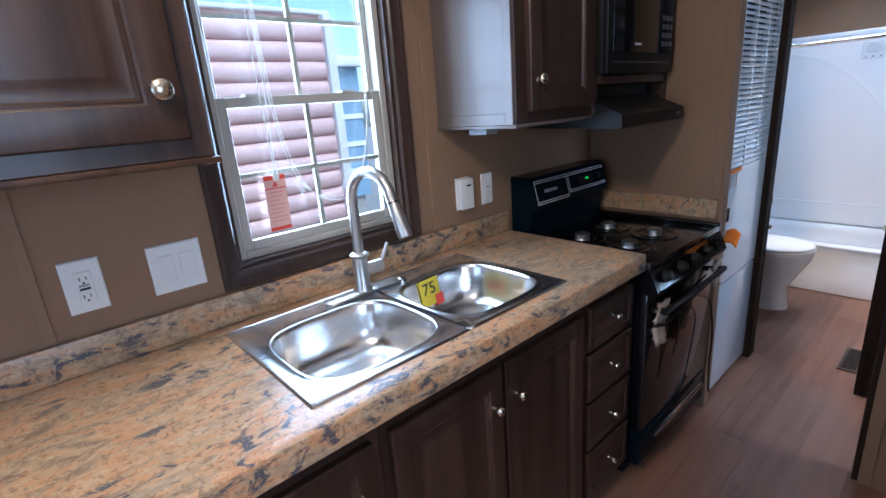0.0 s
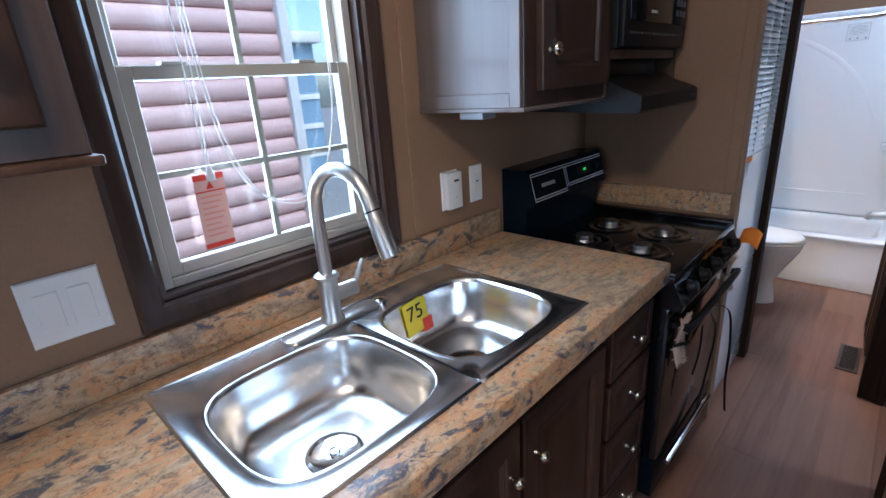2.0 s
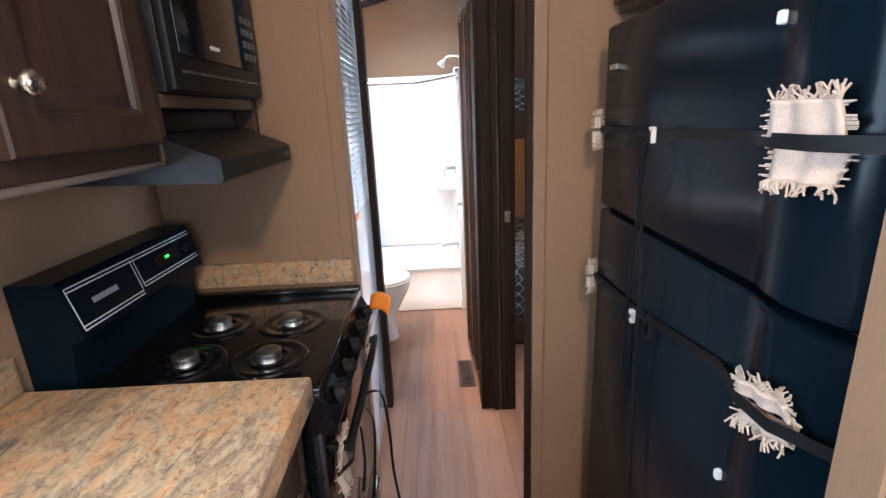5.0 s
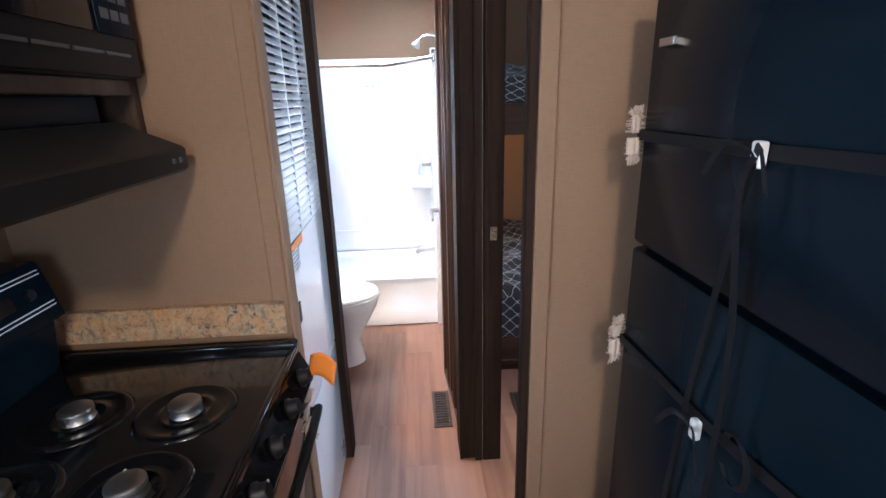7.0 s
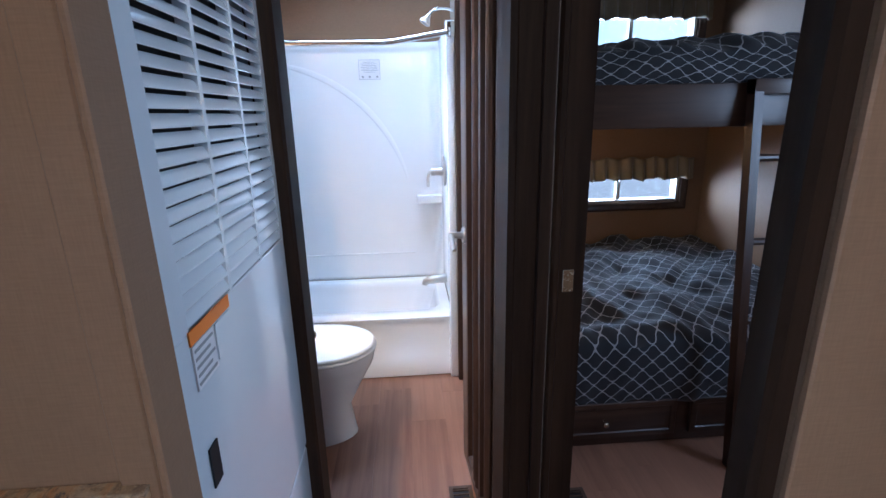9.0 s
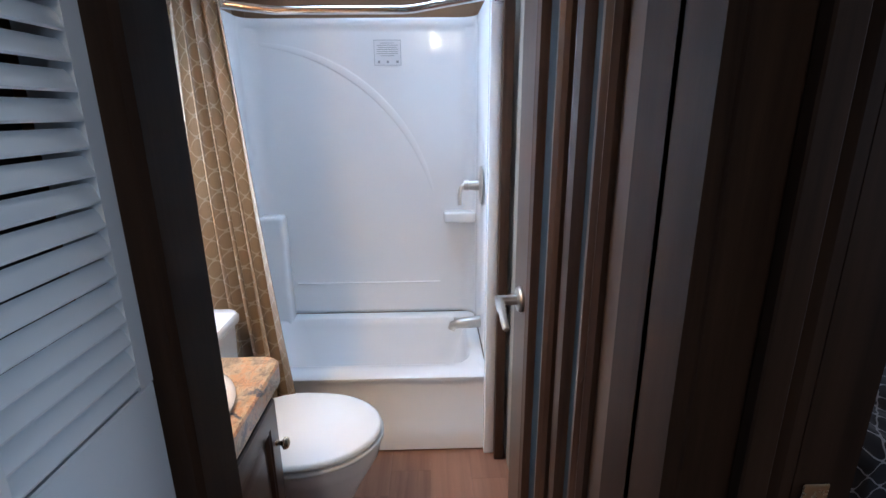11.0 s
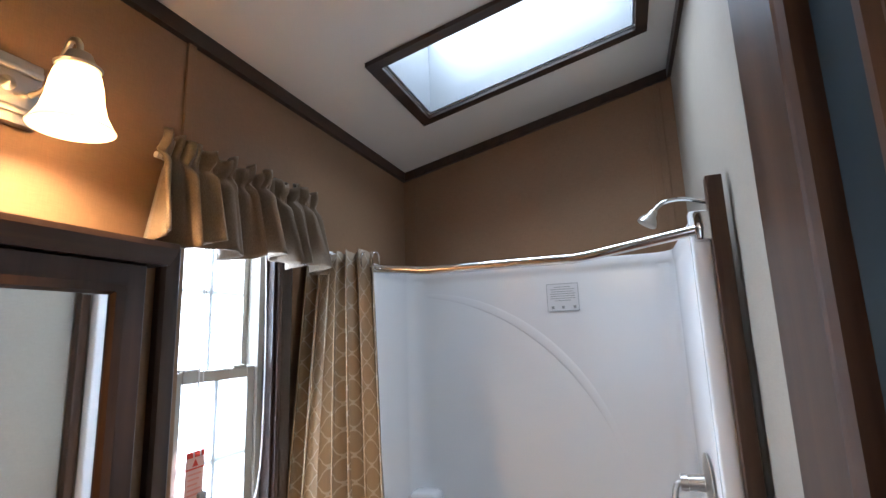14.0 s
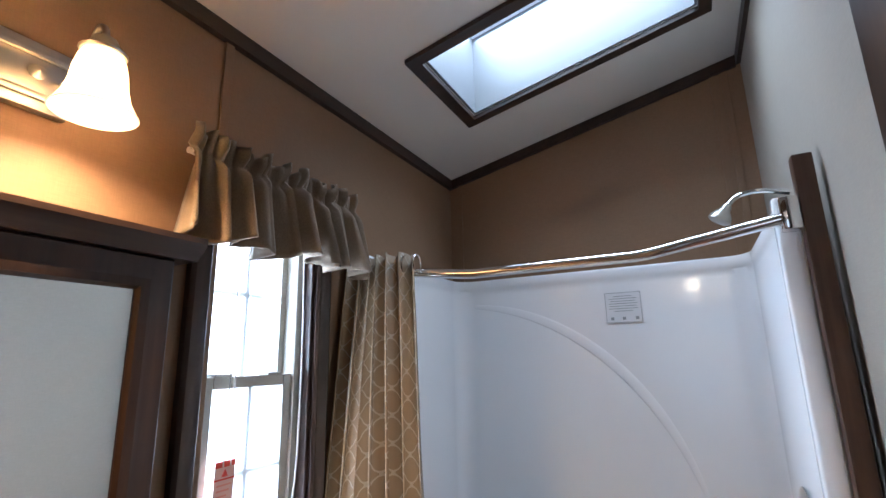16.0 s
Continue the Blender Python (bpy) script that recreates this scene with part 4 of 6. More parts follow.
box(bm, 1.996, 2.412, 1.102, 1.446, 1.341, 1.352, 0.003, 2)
part("edge_strip", bm, M_SIDEWOOD, uc, "edging strips in the same wood, paled for window reflection")
bm = bmesh.new()
panel_door(bm, FACE(2.062, 1.111, 1.385), 0.338, 0.72, 0.02, 0.06)
d = part("door", bm, M_DARK, uc)
knob(d, (2.092, 1.091, 1.475), (0, -1, 0), 0.017)
mc = thing("wall_cabinet", (2.69, 1.27, 1.455), "dark wood cabinet housing the built-in microwave", "cabinet", "kitchen wall cabinets")
for nm, a in (("side", (2.413, 2.44, 1.35, 2.14)), ("side", (2.945, 2.973, 1.35, 2.14)), ("shelf", (2.44, 2.945, 1.45, 1.478)), ("top_panel", (2.44, 2.945, 1.875, 2.14))):
    part(nm, boxed(a[0], a[1], 1.105, 1.447, a[2], a[3], 0.002, 1), M_GREYWOOD, mc)
mw = thing("microwave", (2.69, 1.25, 1.478), "black built-in microwave oven", "microwave")
part("body", boxed(2.445, 2.94, 1.09, 1.42, 1.479, 1.873, 0.004, 2), M_BLACKP, mw)
part("frame", boxed(2.448, 2.937, 1.072, 1.09, 1.482, 1.87, 0.005, 2), M_BLACKP, mw)
part("window", boxed(2.475, 2.80, 1.067, 1.0715, 1.55, 1.845, 0.003, 2), M_BLACK, mw, "glossy black glass door")
part("control_panel", boxed(2.812, 2.925, 1.067, 1.0715, 1.55, 1.845, 0.003, 2), M_BLACKF, mw)
for r in range(4):
    for c in range(3):
        part("button", boxed(2.825 + c * 0.031, 2.848 + c * 0.031, 1.0655, 1.0668, 1.575 + r * 0.03, 1.592 + r * 0.03), M_DIM, mw)
for k in range(5):
    part("vent_slot", boxed(2.48 + k * 0.086, 2.555 + k * 0.086, 1.068, 1.0715, 1.516, 1.522), M_DIM, mw)
part("maker_mark", boxed(2.62, 2.665, 1.0655, 1.0668, 1.575, 1.583), M_LABEL, mw)
hd = thing("range_hood", (2.66, 1.2, 1.335), "black range hood with a sloped visor", "range hood")
bm = bmesh.new()
prof = [(1.446, 1.40), (1.446, 1.312), (1.01, 1.302), (1.003, 1.308), (1.003, 1.346), (1.01, 1.352), (1.09, 1.385), (1.11, 1.40)]
loft(bm, [[(x, y, z) for y, z in prof] for x in (2.425, 2.905)])
part("canopy", bm, M_BLACKP, hd)
part("duct_box", boxed(2.445, 2.90, 1.15, 1.44, 1.40, 1.449, 0.003, 2), M_BLACKP, hd)
for x in (2.84, 2.865):
    part("switch", boxed(x, x + 0.012, 0.999, 1.003, 1.322, 1.332, 0.001, 1), M_DIM, hd)
sc = thing("under_cabinet_bracket", (2.03, 1.28, 1.33), "small grey plate under the wall cabinet", "bracket")
part("plate", boxed(2.03, 2.085, 1.25, 1.33, 1.322, 1.341, 0.002, 1), M_GREYINK, sc)

# ---- range ----
rg = thing("gas_range", (2.65, 1.15, 0), "glossy black gas range with exposed burners", "range")
part("body", boxed(2.345, 2.952, 0.90, 1.44, 0.06, 0.850, 0.003, 2), M_BLACKF, rg)
part("kick_panel", boxed(2.36, 2.94, 0.92, 1.40, 0.0, 0.06), M_BLACKP, rg)
CT = 0.872
bm = bmesh.new()
box(bm, 2.338, 2.956, 0.842, 1.36, CT - 0.022, CT, 0.006, 3)
box(bm, 2.338, 2.352, 0.842, 1.36, CT - 0.003, CT + 0.01, 0.004, 2)
box(bm, 2.352, 2.925, 0.842, 0.856, CT - 0.003, CT + 0.006, 0.004, 2)
box(bm, 2.925, 2.956, 0.842, 1.40, CT - 0.003, CT + 0.014, 0.006, 3)
top = part("cooktop", bm, M_BLACK, rg)
for x in (2.50, 2.70):
    for y in (0.998, 1.196):
        bm = bmesh.new()
        lathe(bm, (x, y, CT - 0.0005), (0, 0, 1), [(0.092, 0), (0.090, 0.003), (0.086, 0.0055), (0.080, 0.006), (0.074, 0.0045), (0.062, 0.0015), (0.052, 0.001), (0.047, 0.004), (0.042, 0.004), (0.038, 0.001), (0, 0.001)], 40)
        bw = part("burner_bowl", bm, M_BLACK, top, "raised black burner ring", 60)
        bm = bmesh.new()
        lathe(bm, (x, y, CT + 0.001), (0, 0, 1), [(0.030, 0), (0.026, 0.006), (0.026, 0.012), (0.029, 0.0125), (0.029, 0.016), (0.0275, 0.0165), (0.0275, 0.018), (0.029, 0.0185), (0.0285, 0.021), (0.024, 0.0245), (0.012, 0.0255), (0, 0.026)], 28)
        part("burner_cap", bm, M_CAP, bw, "dull aluminium burner cap", 40)
        bm = bmesh.new()
        tube(bm, [(x + 0.034, y + 0.02, CT), (x + 0.034, y + 0.02, CT + 0.016)], 0.0025, 6)
        part("spark_pin", bm, M_WHITE, bw, "white ceramic spark pin")
bgp = [(1.447, 0.865), (1.36, 0.865), (1.345, 0.985), (1.348, 0.992), (1.318, 1.002), (1.316, 1.01), (1.345, 1.118), (1.352, 1.125), (1.447, 1.125)]
bm = bmesh.new()
loft(bm, [[(x, y, z) for y, z in bgp] for x in (2.372, 2.90)])
bg = part("backguard", bm, M_BLACKF, rg)
gf = lambda a, b, c: Vector((a, 1.316 + 0.029 * b / 0.108, 1.01 + b)) + Vector((0, -0.966, 0.26)) * c
for a0, a1, b in ((2.385, 2.60, 0.098), (2.385, 2.60, 0.09), (2.385, 2.60, 0.016), (2.385, 2.60, 0.008), (2.60, 2.89, 0.098), (2.60, 2.89, 0.09), (2.615, 2.89, 0.03), (2.615, 2.89, 0.022)):
    bm = bmesh.new()
    slab(bm, gf, a0, a1, b - 0.0012, b + 0.0012, 0, 0.0008)
    part("stripe", bm, M_LABEL, bg, "thin silver pinstripe")
for a, b0, b1 in ((2.385, 0.008, 0.098), (2.60, 0.02, 0.094), (2.612, 0.022, 0.088)):
    bm = bmesh.new()
    slab(bm, gf, a - 0.001, a + 0.001, b0, b1, 0, 0.0008)
    part("stripe", bm, M_LABEL, bg, "thin silver pinstripe")
bm = bmesh.new()
slab(bm, gf, 2.44, 2.525, 0.048, 0.06, 0, 0.001)
part("maker_mark", bm, M_GREYINK, bg)
bm = bmesh.new()
slab(bm, gf, 2.69, 2.80, 0.045, 0.075, 0, 0.001)
part("clock_window", bm, M_BLACK, bg)
writing("clock_digits", bg, "2:00", Matrix(((1, 0, 0, 2.745), (0, 0.26, -0.966, 1.3305), (0, 0.966, 0.26, 1.071), (0, 0, 0, 1))), 0.012, M_LED, "green lit clock digits")
bm = bmesh.new()
lathe(bm, gf(2.84, 0.06, 0), (0, -0.966, 0.26), [(0.012, 0), (0.011, 0.008), (0, 0.009)], 16)
part("dial", bm, M_BLACKP, bg)
bm = bmesh.new()
prof = [(0.905, 0.850), (0.845, 0.850), (0.815, 0.785), (0.82, 0.768), (0.905, 0.768)]
loft(bm, [[(x, y, z) for y, z in prof] for x in (2.342, 2.954)])
cp = part("control_panel", bm, M_BLACK, rg)
for k in range(5):
    bm = bmesh.new()
    lathe(bm, (2.42 + k * 0.115, 0.828, 0.818), (0, -0.933, 0.36), [(0.021, 0), (0.022, 0.004), (0.018, 0.008), (0.016, 0.022), (0.013, 0.025), (0, 0.0255)], 20)
    part("knob", bm, M_BLACKP, cp, "", 40)
    part("dial_mark", boxed(2.452 + k * 0.115, 2.462 + k * 0.115, 0.8185, 0.822, 0.805, 0.812), M_LABEL, cp)
dr = part("oven_door", boxed(2.35, 2.948, 0.852, 0.898, 0.225, 0.765, 0.006, 2), M_BLACK, rg)
bm = bmesh.new()
tube(bm, bend([(2.39, 0.85, 0.70), (2.39, 0.815, 0.705), (2.42, 0.805, 0.706), (2.88, 0.805, 0.706), (2.91, 0.815, 0.705), (2.91, 0.85, 0.70)], 5), 0.011, 10)
part("oven_handle", bm, M_BLACKP, dr)
bd = part("broiler_door", boxed(2.35, 2.948, 0.856, 0.898, 0.07, 0.215, 0.006, 2), M_BLACKF, rg)
bm = bmesh.new()
tube(bm, [(2.42, 0.838, 0.18), (2.88, 0.838, 0.18)], 0.010, 10)
part("broiler_handle", bm, M_CHROME, bd, "bright metal lower handle")


def pad(name, at, u, v, d, w, h, label, layers=2, seed=1):
    """A frayed scrap of woven carpet, folded, with loose threads."""
    rnd = random.Random(seed)
    ob = thing(name, at, label, "packing pad", "packing pads")
    f = plane_map(at, u, v, d)
    for k in range(layers):
        s = -1 if k else 1

        def g(a, b, s=s):
            return f((a - 0.5) * w * (1 - 0.14 * b + 0.05 * math.sin(9 * a)), s * (0.004 + b * h / 2), 0.006 + 0.009 * b * b + 0.004 * math.sin(a * 13 + s))
        sheet("flap", ob, g, 10, 8, M_BURLAP, 0.006)
        bm = bmesh.new()
        for i in range(46):
            a = rnd.random()
            p0 = g(a, 1.0)
            q = p0 + Vector(v) * s * rnd.uniform(0.006, 0.018) + Vector(u) * rnd.uniform(-0.01, 0.01) + Vector(d) * rnd.uniform(-0.006, 0.01)
            tube(bm, [p0, (p0 + q) / 2 + Vector(u) * rnd.uniform(-0.005, 0.005), q], 0.0013, 4)
        for i in range(14):
            for e in (0, 1):
                p0 = g(e, rnd.random())
                q = p0 + Vector(u) * (1 if e else -1) * rnd.uniform(0.004, 0.014) + Vector(d) * rnd.uniform(-0.006, 0.006)
                tube(bm, [p0, q], 0.0012, 4)
        fr = part("fringe", bm, M_BURLAP, ob)
        fr["kind"] = "stuff"
    return ob


pad("packing_pad", (2.40, 0.838, 0.655), (1, 0, 0), (0, 0, 1), (0, -1, 0), 0.085, 0.12, "frayed cream carpet scrap strapped on the oven door", 2, 3)
pad("packing_pad", (2.90, 0.838, 0.70), (1, 0, 0), (0, 0, 1), (0, -1, 0), 0.05, 0.09, "small pale scrap strapped at the oven corner", 2, 4)
rs = thing("range_strap", (2.64, 0.84, 0.655), "thin black packing straps hanging from the oven door", "strap")


def ribbon(bm, pts, wv, t=0.0008):
    """A flat band along points; wv is half its width as a vector."""
    pts, wv = [Vector(p) for p in pts], Vector(wv)
    loops = []
    for i, p in enumerate(pts):
        d = (pts[min(i + 1, len(pts) - 1)] - pts[max(i - 1, 0)]).normalized()
        n = d.cross(wv).normalized() * t
        loops.append([p - wv - n, p + wv - n, p + wv + n, p - wv + n])
    loft(bm, loops)


bm = bmesh.new()
ribbon(bm, [(2.345, 0.83, 0.66), (2.40, 0.805, 0.655), (2.65, 0.825, 0.655), (2.952, 0.84, 0.66)], (0, 0, 0.006))
part("band", bm, M_STRAP, rs)
bm = bmesh.new()
ribbon(bm, bend([(2.60, 0.80, 0.70), (2.66, 0.765, 0.66), (2.69, 0.755, 0.52), (2.67, 0.75, 0.40), (2.645, 0.735, 0.30)]), (0.004, 0.004, 0))
part("loose_tail", bm, M_STRAP, rs)
bm = bmesh.new()
ribbon(bm, bend([(2.56, 0.80, 0.69), (2.58, 0.78, 0.62), (2.57, 0.79, 0.45), (2.55, 0.80, 0.33)]), (0.004, 0.003, 0))
part("loose_tail", bm, M_STRAP, rs)
bm = bmesh.new()
ribbon(bm, bend([(2.50, 0.80, 0.67), (2.46, 0.79, 0.60), (2.45, 0.80, 0.52)]), (0.004, 0.003, 0))
part("loose_tail", bm, M_STRAP, rs)
tg = thing("orange_tag", (2.88, 0.79, 0.86), "bright orange paper tag on a range knob", "tag")
sheet("paper", tg, lambda a, b: Vector((2.895 - 0.065 * a, 0.815 - 0.07 * a - 0.012 * b, 0.812 + 0.058 * b + 0.022 * math.sin(a * 2.6))), 8, 5, M_ORANGE, 0.0008)

# ---- furnace ----
fu = thing("furnace", (3.3, 0.88, 0), "white metal wall furnace with a louvred door", "furnace")
bm = bmesh.new()
box(bm, 3.028, 3.046, 0.866, 0.93, 0.004, 1.925, 0.002, 1)
box(bm, 3.57, 3.583, 0.866, 0.93, 0.004, 1.925, 0.002, 1)
box(bm, 3.046, 3.57, 0.866, 0.93, 1.905, 1.925, 0.002, 1)
part("frame", bm, M_FURN, fu, "white side trim")
bm = bmesh.new()
LX = (3.105, 3.275, 3.282, 3.408, 3.415, 3.548)
box(bm, 3.048, 3.568, 0.872, 0.89, 0.56, 1.072, 0.002, 1)
ud = part("upper_door", bm, M_FURN, fu)
for nm, a in (("stile", (3.048, 3.105, 1.072, 1.90)), ("stile", (3.548, 3.568, 1.072, 1.90)), ("rail", (3.105, 3.548, 1.815, 1.90)), ("mullion", (3.246, 3.256, 1.072, 1.815)), ("mullion", (3.402, 3.412, 1.072, 1.815))):
    part(nm, boxed(a[0], a[1], 0.8722, 0.89, a[2], a[3]), M_FURN, ud)
bm = bmesh.new()
box(bm, 3.048, 3.568, 0.872, 0.89, 0.02, 0.552, 0.006, 2)
part("lower_door", bm, M_FURN, fu)
# Solid black block stands in for the shade between and behind the slats.
part("cabinet", boxed(3.05, 3.56, 0.93, 1.40, 0.004, 1.90), M_BLACKP, fu, "black block standing in for shade behind the furnace louvres")
bm = bmesh.new()
lathe(bm, (3.08, 0.872, 1.875), (0, -1, 0), [(0.012, 0), (0.010, 0.003), (0, 0.004)], 16)
part("latch", bm, M_GREYINK, ud)
part("maker_mark", boxed(3.098, 3.124, 0.869, 0.8715, 0.852, 0.91), M_INK, ud, "small black emblem plate")
part("orange_label", boxed(3.098, 3.228, 0.869, 0.8712, 1.056, 1.074), M_ORANGE, ud, "orange warning strip")
part("text_label", boxed(3.10, 3.165, 0.869, 0.8712, 0.995, 1.054), M_LABEL, ud, "pale instruction label")
for k in range(5):
    part("text_bar", boxed(3.104, 3.16 - 0.012 * (k % 2), 0.8684, 0.869, 1.0 + k * 0.011, 1.004 + k * 0.011), M_GREYINK, ud)
part("text_label", boxed(3.172, 3.226, 0.869, 0.8712, 1.0, 1.052), M_FURN, ud)
for c, (a0, a1) in enumerate(((3.105, 3.246), (3.256, 3.402), (3.412, 3.548))):
    bm = bmesh.new()
    prof = [(0.8725, -0.003), (0.872, -0.001), (0.876, 0.0095), (0.880, 0.0135), (0.880, 0.012), (0.877, 0.0075)]
    loft(bm, [[(x, y, z) for y, z in prof] for x in (a0, a1)])
    first = None
    for k in range(35):
        z = 1.079 + k * 0.0212
        if first is None:
            for v in bm.verts:
                v.co.z += z
            first = part("slat", bm, M_FURN, ud, "", 25)
        else:
            s = new("slat", first.data)
            s.parent, s.location = ud, (0, 0, k * 0.0212)

# ---- refrigerator ----
fr = thing("refrigerator", (2.33, -0.3, 0), "black refrigerator strapped shut for transport", "refrigerator")
part("cabinet", boxed(1.915, 2.75, -0.62, 0.075, 0.03, 1.605, 0.006, 2), M_BLACKF, fr)
part("kick_plate", boxed(1.93, 2.73, -0.55, 0.05, 0, 0.03), M_BLACKP, fr)
FP = [(2.753, 0.079), (2.756, 0.11), (2.752, 0.126), (2.738, 0.133), (2.45, 0.135), (2.11, 0.136), (2.085, 0.14), (2.055, 0.15), (2.015, 0.156), (1.975, 0.152), (1.94, 0.138), (1.915, 0.11), (1.906, 0.079)]
for nm, z0, z1, lab in (("freezer_door", 1.160, 1.603, "upper freezer door"), ("fridge_door", 0.06, 1.146, "tall lower door")):
    bm = bmesh.new()
    cx, cy = 2.33, 0.10
    lo = [[(cx + (x - cx) * k, cy + (y - cy) * (1 if k == 1 else 0.86), z) for x, y in FP] for z, k in ((z0, 0.988), (z0 + 0.006, 1), (z1 - 0.006, 1), (z1, 0.988))]
    loft(bm, lo)
    part(nm, bm, M_BLACKF, fr, "gloss black " + lab, 40)
part("gasket", boxed(1.93, 2.74, 0.076, 0.105, 1.146, 1.160), M_BLACKP, fr)
part("badge", boxed(2.665, 2.71, 0.1325, 0.138, 1.50, 1.512, 0.001, 1), M_NICKEL, fr, "small silver badge")
for x, z in ((2.10, 1.505), (2.105, 0.812)):
    part("door_bumper", boxed(x, x + 0.012, 0.132, 0.146, z, z + 0.018, 0.004, 2), M_WHITE, fr, "small white plastic bumper")
for z in (1.357, 0.952):
    sp = thing("packing_strap", (2.44, 0.1, z), "black nylon strap pulled round the refrigerator", "strap", "refrigerator straps")
    bm = bmesh.new()
    up = 0.012 if z > 1.2 else 0.07
    ribbon(bm, [(2.762, -0.3, z), (2.762, 0.11, z), (2.752, 0.139, z), (2.45, 0.141, z + up * 0.2), (2.14, 0.143, z + up * 0.8), (2.08, 0.168, z + up), (2.03, 0.186, z + up), (1.97, 0.184, z + up), (1.91, 0.15, z + up), (1.893, 0.09, z + up), (1.90, -0.3, z + up)], (0, 0, 0.009))
    part("band", bm, M_STRAP, sp)
    bx, by = (2.425, 0.143) if z > 1.2 else (2.46, 0.143)
    bm = bmesh.new()
    box(bm, bx - 0.008, bx + 0.008, 0.143, 0.155, z - 0.016, z + 0.016, 0.003, 2)
    part("buckle", bm, M_WHITE, sp, "small pale buckle")
    tails = [[(bx, 0.153, z), (bx + 0.03, 0.169, z + 0.012), (bx + 0.06, 0.176, z - 0.03)], [(bx, 0.153, z), (bx - 0.03, 0.171, z + 0.012), (bx - 0.055, 0.176, z - 0.035)]]
    if z > 1.2:
        tails.append([(bx, 0.153, z), (bx - 0.002, 0.163, z - 0.06), (bx + 0.03, 0.156, z - 0.2), (bx + 0.07, 0.149, z - 0.42), (bx + 0.10, 0.147, z - 0.70)])
        tails.append([(bx, 0.153, z), (bx - 0.015, 0.176, z - 0.05), (bx - 0.03, 0.166, z - 0.25), (bx - 0.02, 0.159, z - 0.55), (bx - 0.03, 0.15, z - 0.9)])
    else:
        loop = [(bx - 0.10 + 0.03 * math.cos(q), 0.155 + 0.012 * math.sin(q * 0.5), z + 0.03 + 0.034 * math.sin(q)) for q in (0.7 * i for i in range(9))]
        tails.append(loop)
    for pts in tails:
        bm = bmesh.new()
        ribbon(bm, bend(pts), (0.004, 0.0, 0.003) if len(pts) < 4 else (0.0048, 0.001, 0))
        part("loose_tail", bm, M_STRAP, sp)
pad("packing_pad", (2.0, 0.162, 1.369), (-0.97, -0.24, 0), (0, 0, 1), (-0.24, 0.97, 0), 0.088, 0.084, "frayed cream carpet scrap under the upper strap", 2, 5)
pad("packing_pad", (1.998, 0.162, 1.026), (-0.97, -0.24, 0), (0, 0, 1), (-0.24, 0.97, 0), 0.08, 0.05, "frayed cream carpet scrap under the lower strap", 2, 6)
pad("packing_pad", (2.757, 0.142, 1.357), (0.4, -0.9, 0), (0, 0, 1), (-0.9, 0.4, 0), 0.026, 0.062, "crumpled carpet scrap at the refrigerator corner", 2, 7)
pad("packing_pad", (2.757, 0.142, 0.952), (0.4, -0.9, 0), (0, 0, 1), (-0.9, 0.4, 0), 0.026, 0.062, "crumpled carpet scrap at the refrigerator corner", 2, 8)
oc = thing("over_fridge_cabinet", (2.35, -0.2, 1.64), "dark wood cabinet above the refrigerator", "cabinet")
part("body", boxed(1.884, 2.878, -0.6, 0.06, 1.655, 2.14, 0.003, 2), M_DARKX, oc)
for a0 in (1.895, 2.385):
    bm = bmesh.new()
    panel_door(bm, plane_map((a0 + 0.48, 0.061, 1.675), (-1, 0, 0), (0, 0, 1), (0, 1, 0)), 0.48, 0.45)
    part("door", bm, M_DARK, oc)

# ---- kitchen window dressing ----


def valance(name, x0, x1, y, ztop, zbot, folds, material, label, depth=0.03, head=0.03, seed=1, sag=0.03):
    rnd = random.Random(seed)
    ph = [rnd.uniform(-0.5, 0.5) for _ in range(folds + 2)]
    ob = thing(name, ((x0 + x1) / 2, y, ztop), label, "valance")

    def g(a, b):
        k = a * folds
        i = int(k)
        p = ph[i] + (ph[i + 1] - ph[i]) * (k - i)
        w = math.sin(2 * math.pi * (k + p * 0.6)) + 0.35 * math.sin(2 * math.pi * (2.3 * k + p * 2))
        neck = math.exp(-((b - 0.2) / 0.07) ** 2)
        amp = depth * (0.35 + 0.65 * b) * (1 - 0.65 * neck) * 0.8
        fine = 0.011 * math.sin(2 * math.pi * k * 3.2 + p * 6) * (1 - b) ** 2
        z = ztop - (ztop - zbot) * b - sag * b * math.sin(math.pi * (a * 3.5 + p * 0.4)) ** 2 + 0.010 * (1 - b) * math.sin(7 * k + p * 9)
        flare = (a - 0.5) * 0.06 * b
        return Vector((x0 + (x1 - x0) * a + flare + 0.010 * math.cos(2 * math.pi * k) * b, y - amp * w - 0.022 * b + 0.012 * neck - 0.01 + fine, z))
    sheet("cloth", ob, g, folds * 12, 20, material, 0.003)
    bm = bmesh.new()
    tube(bm, [(x0 + 0.015, y + 0.022, ztop - 0.035), (x1 - 0.015, y + 0.022, ztop - 0.035)], 0.007, 8)
    part("rod", bm, M_WHITE, ob)
    return ob


valance("window_valance", 1.20, 2.02, 1.385, 2.03, 1.82, 9, M_VALANCE, "gathered olive satin valance over the kitchen window", 0.035, seed=2)
bl = thing("mini_blind", (1.55, 1.455, 1.93), "cream mini blind drawn up in a stack", "blind")
part("headrail", boxed(1.285, 1.812, 1.452, 1.474, 1.895, 1.917, 0.002, 1), M_BLIND, bl)
for k in range(22):
    part("slat", boxed(1.287, 1.81, 1.452, 1.472, 1.785 + k * 0.005, 1.7865 + k * 0.005), M_BLIND, bl)
part("bottom_rail", boxed(1.287, 1.81, 1.453, 1.471, 1.768, 1.782, 0.003, 2), M_BLIND, bl)


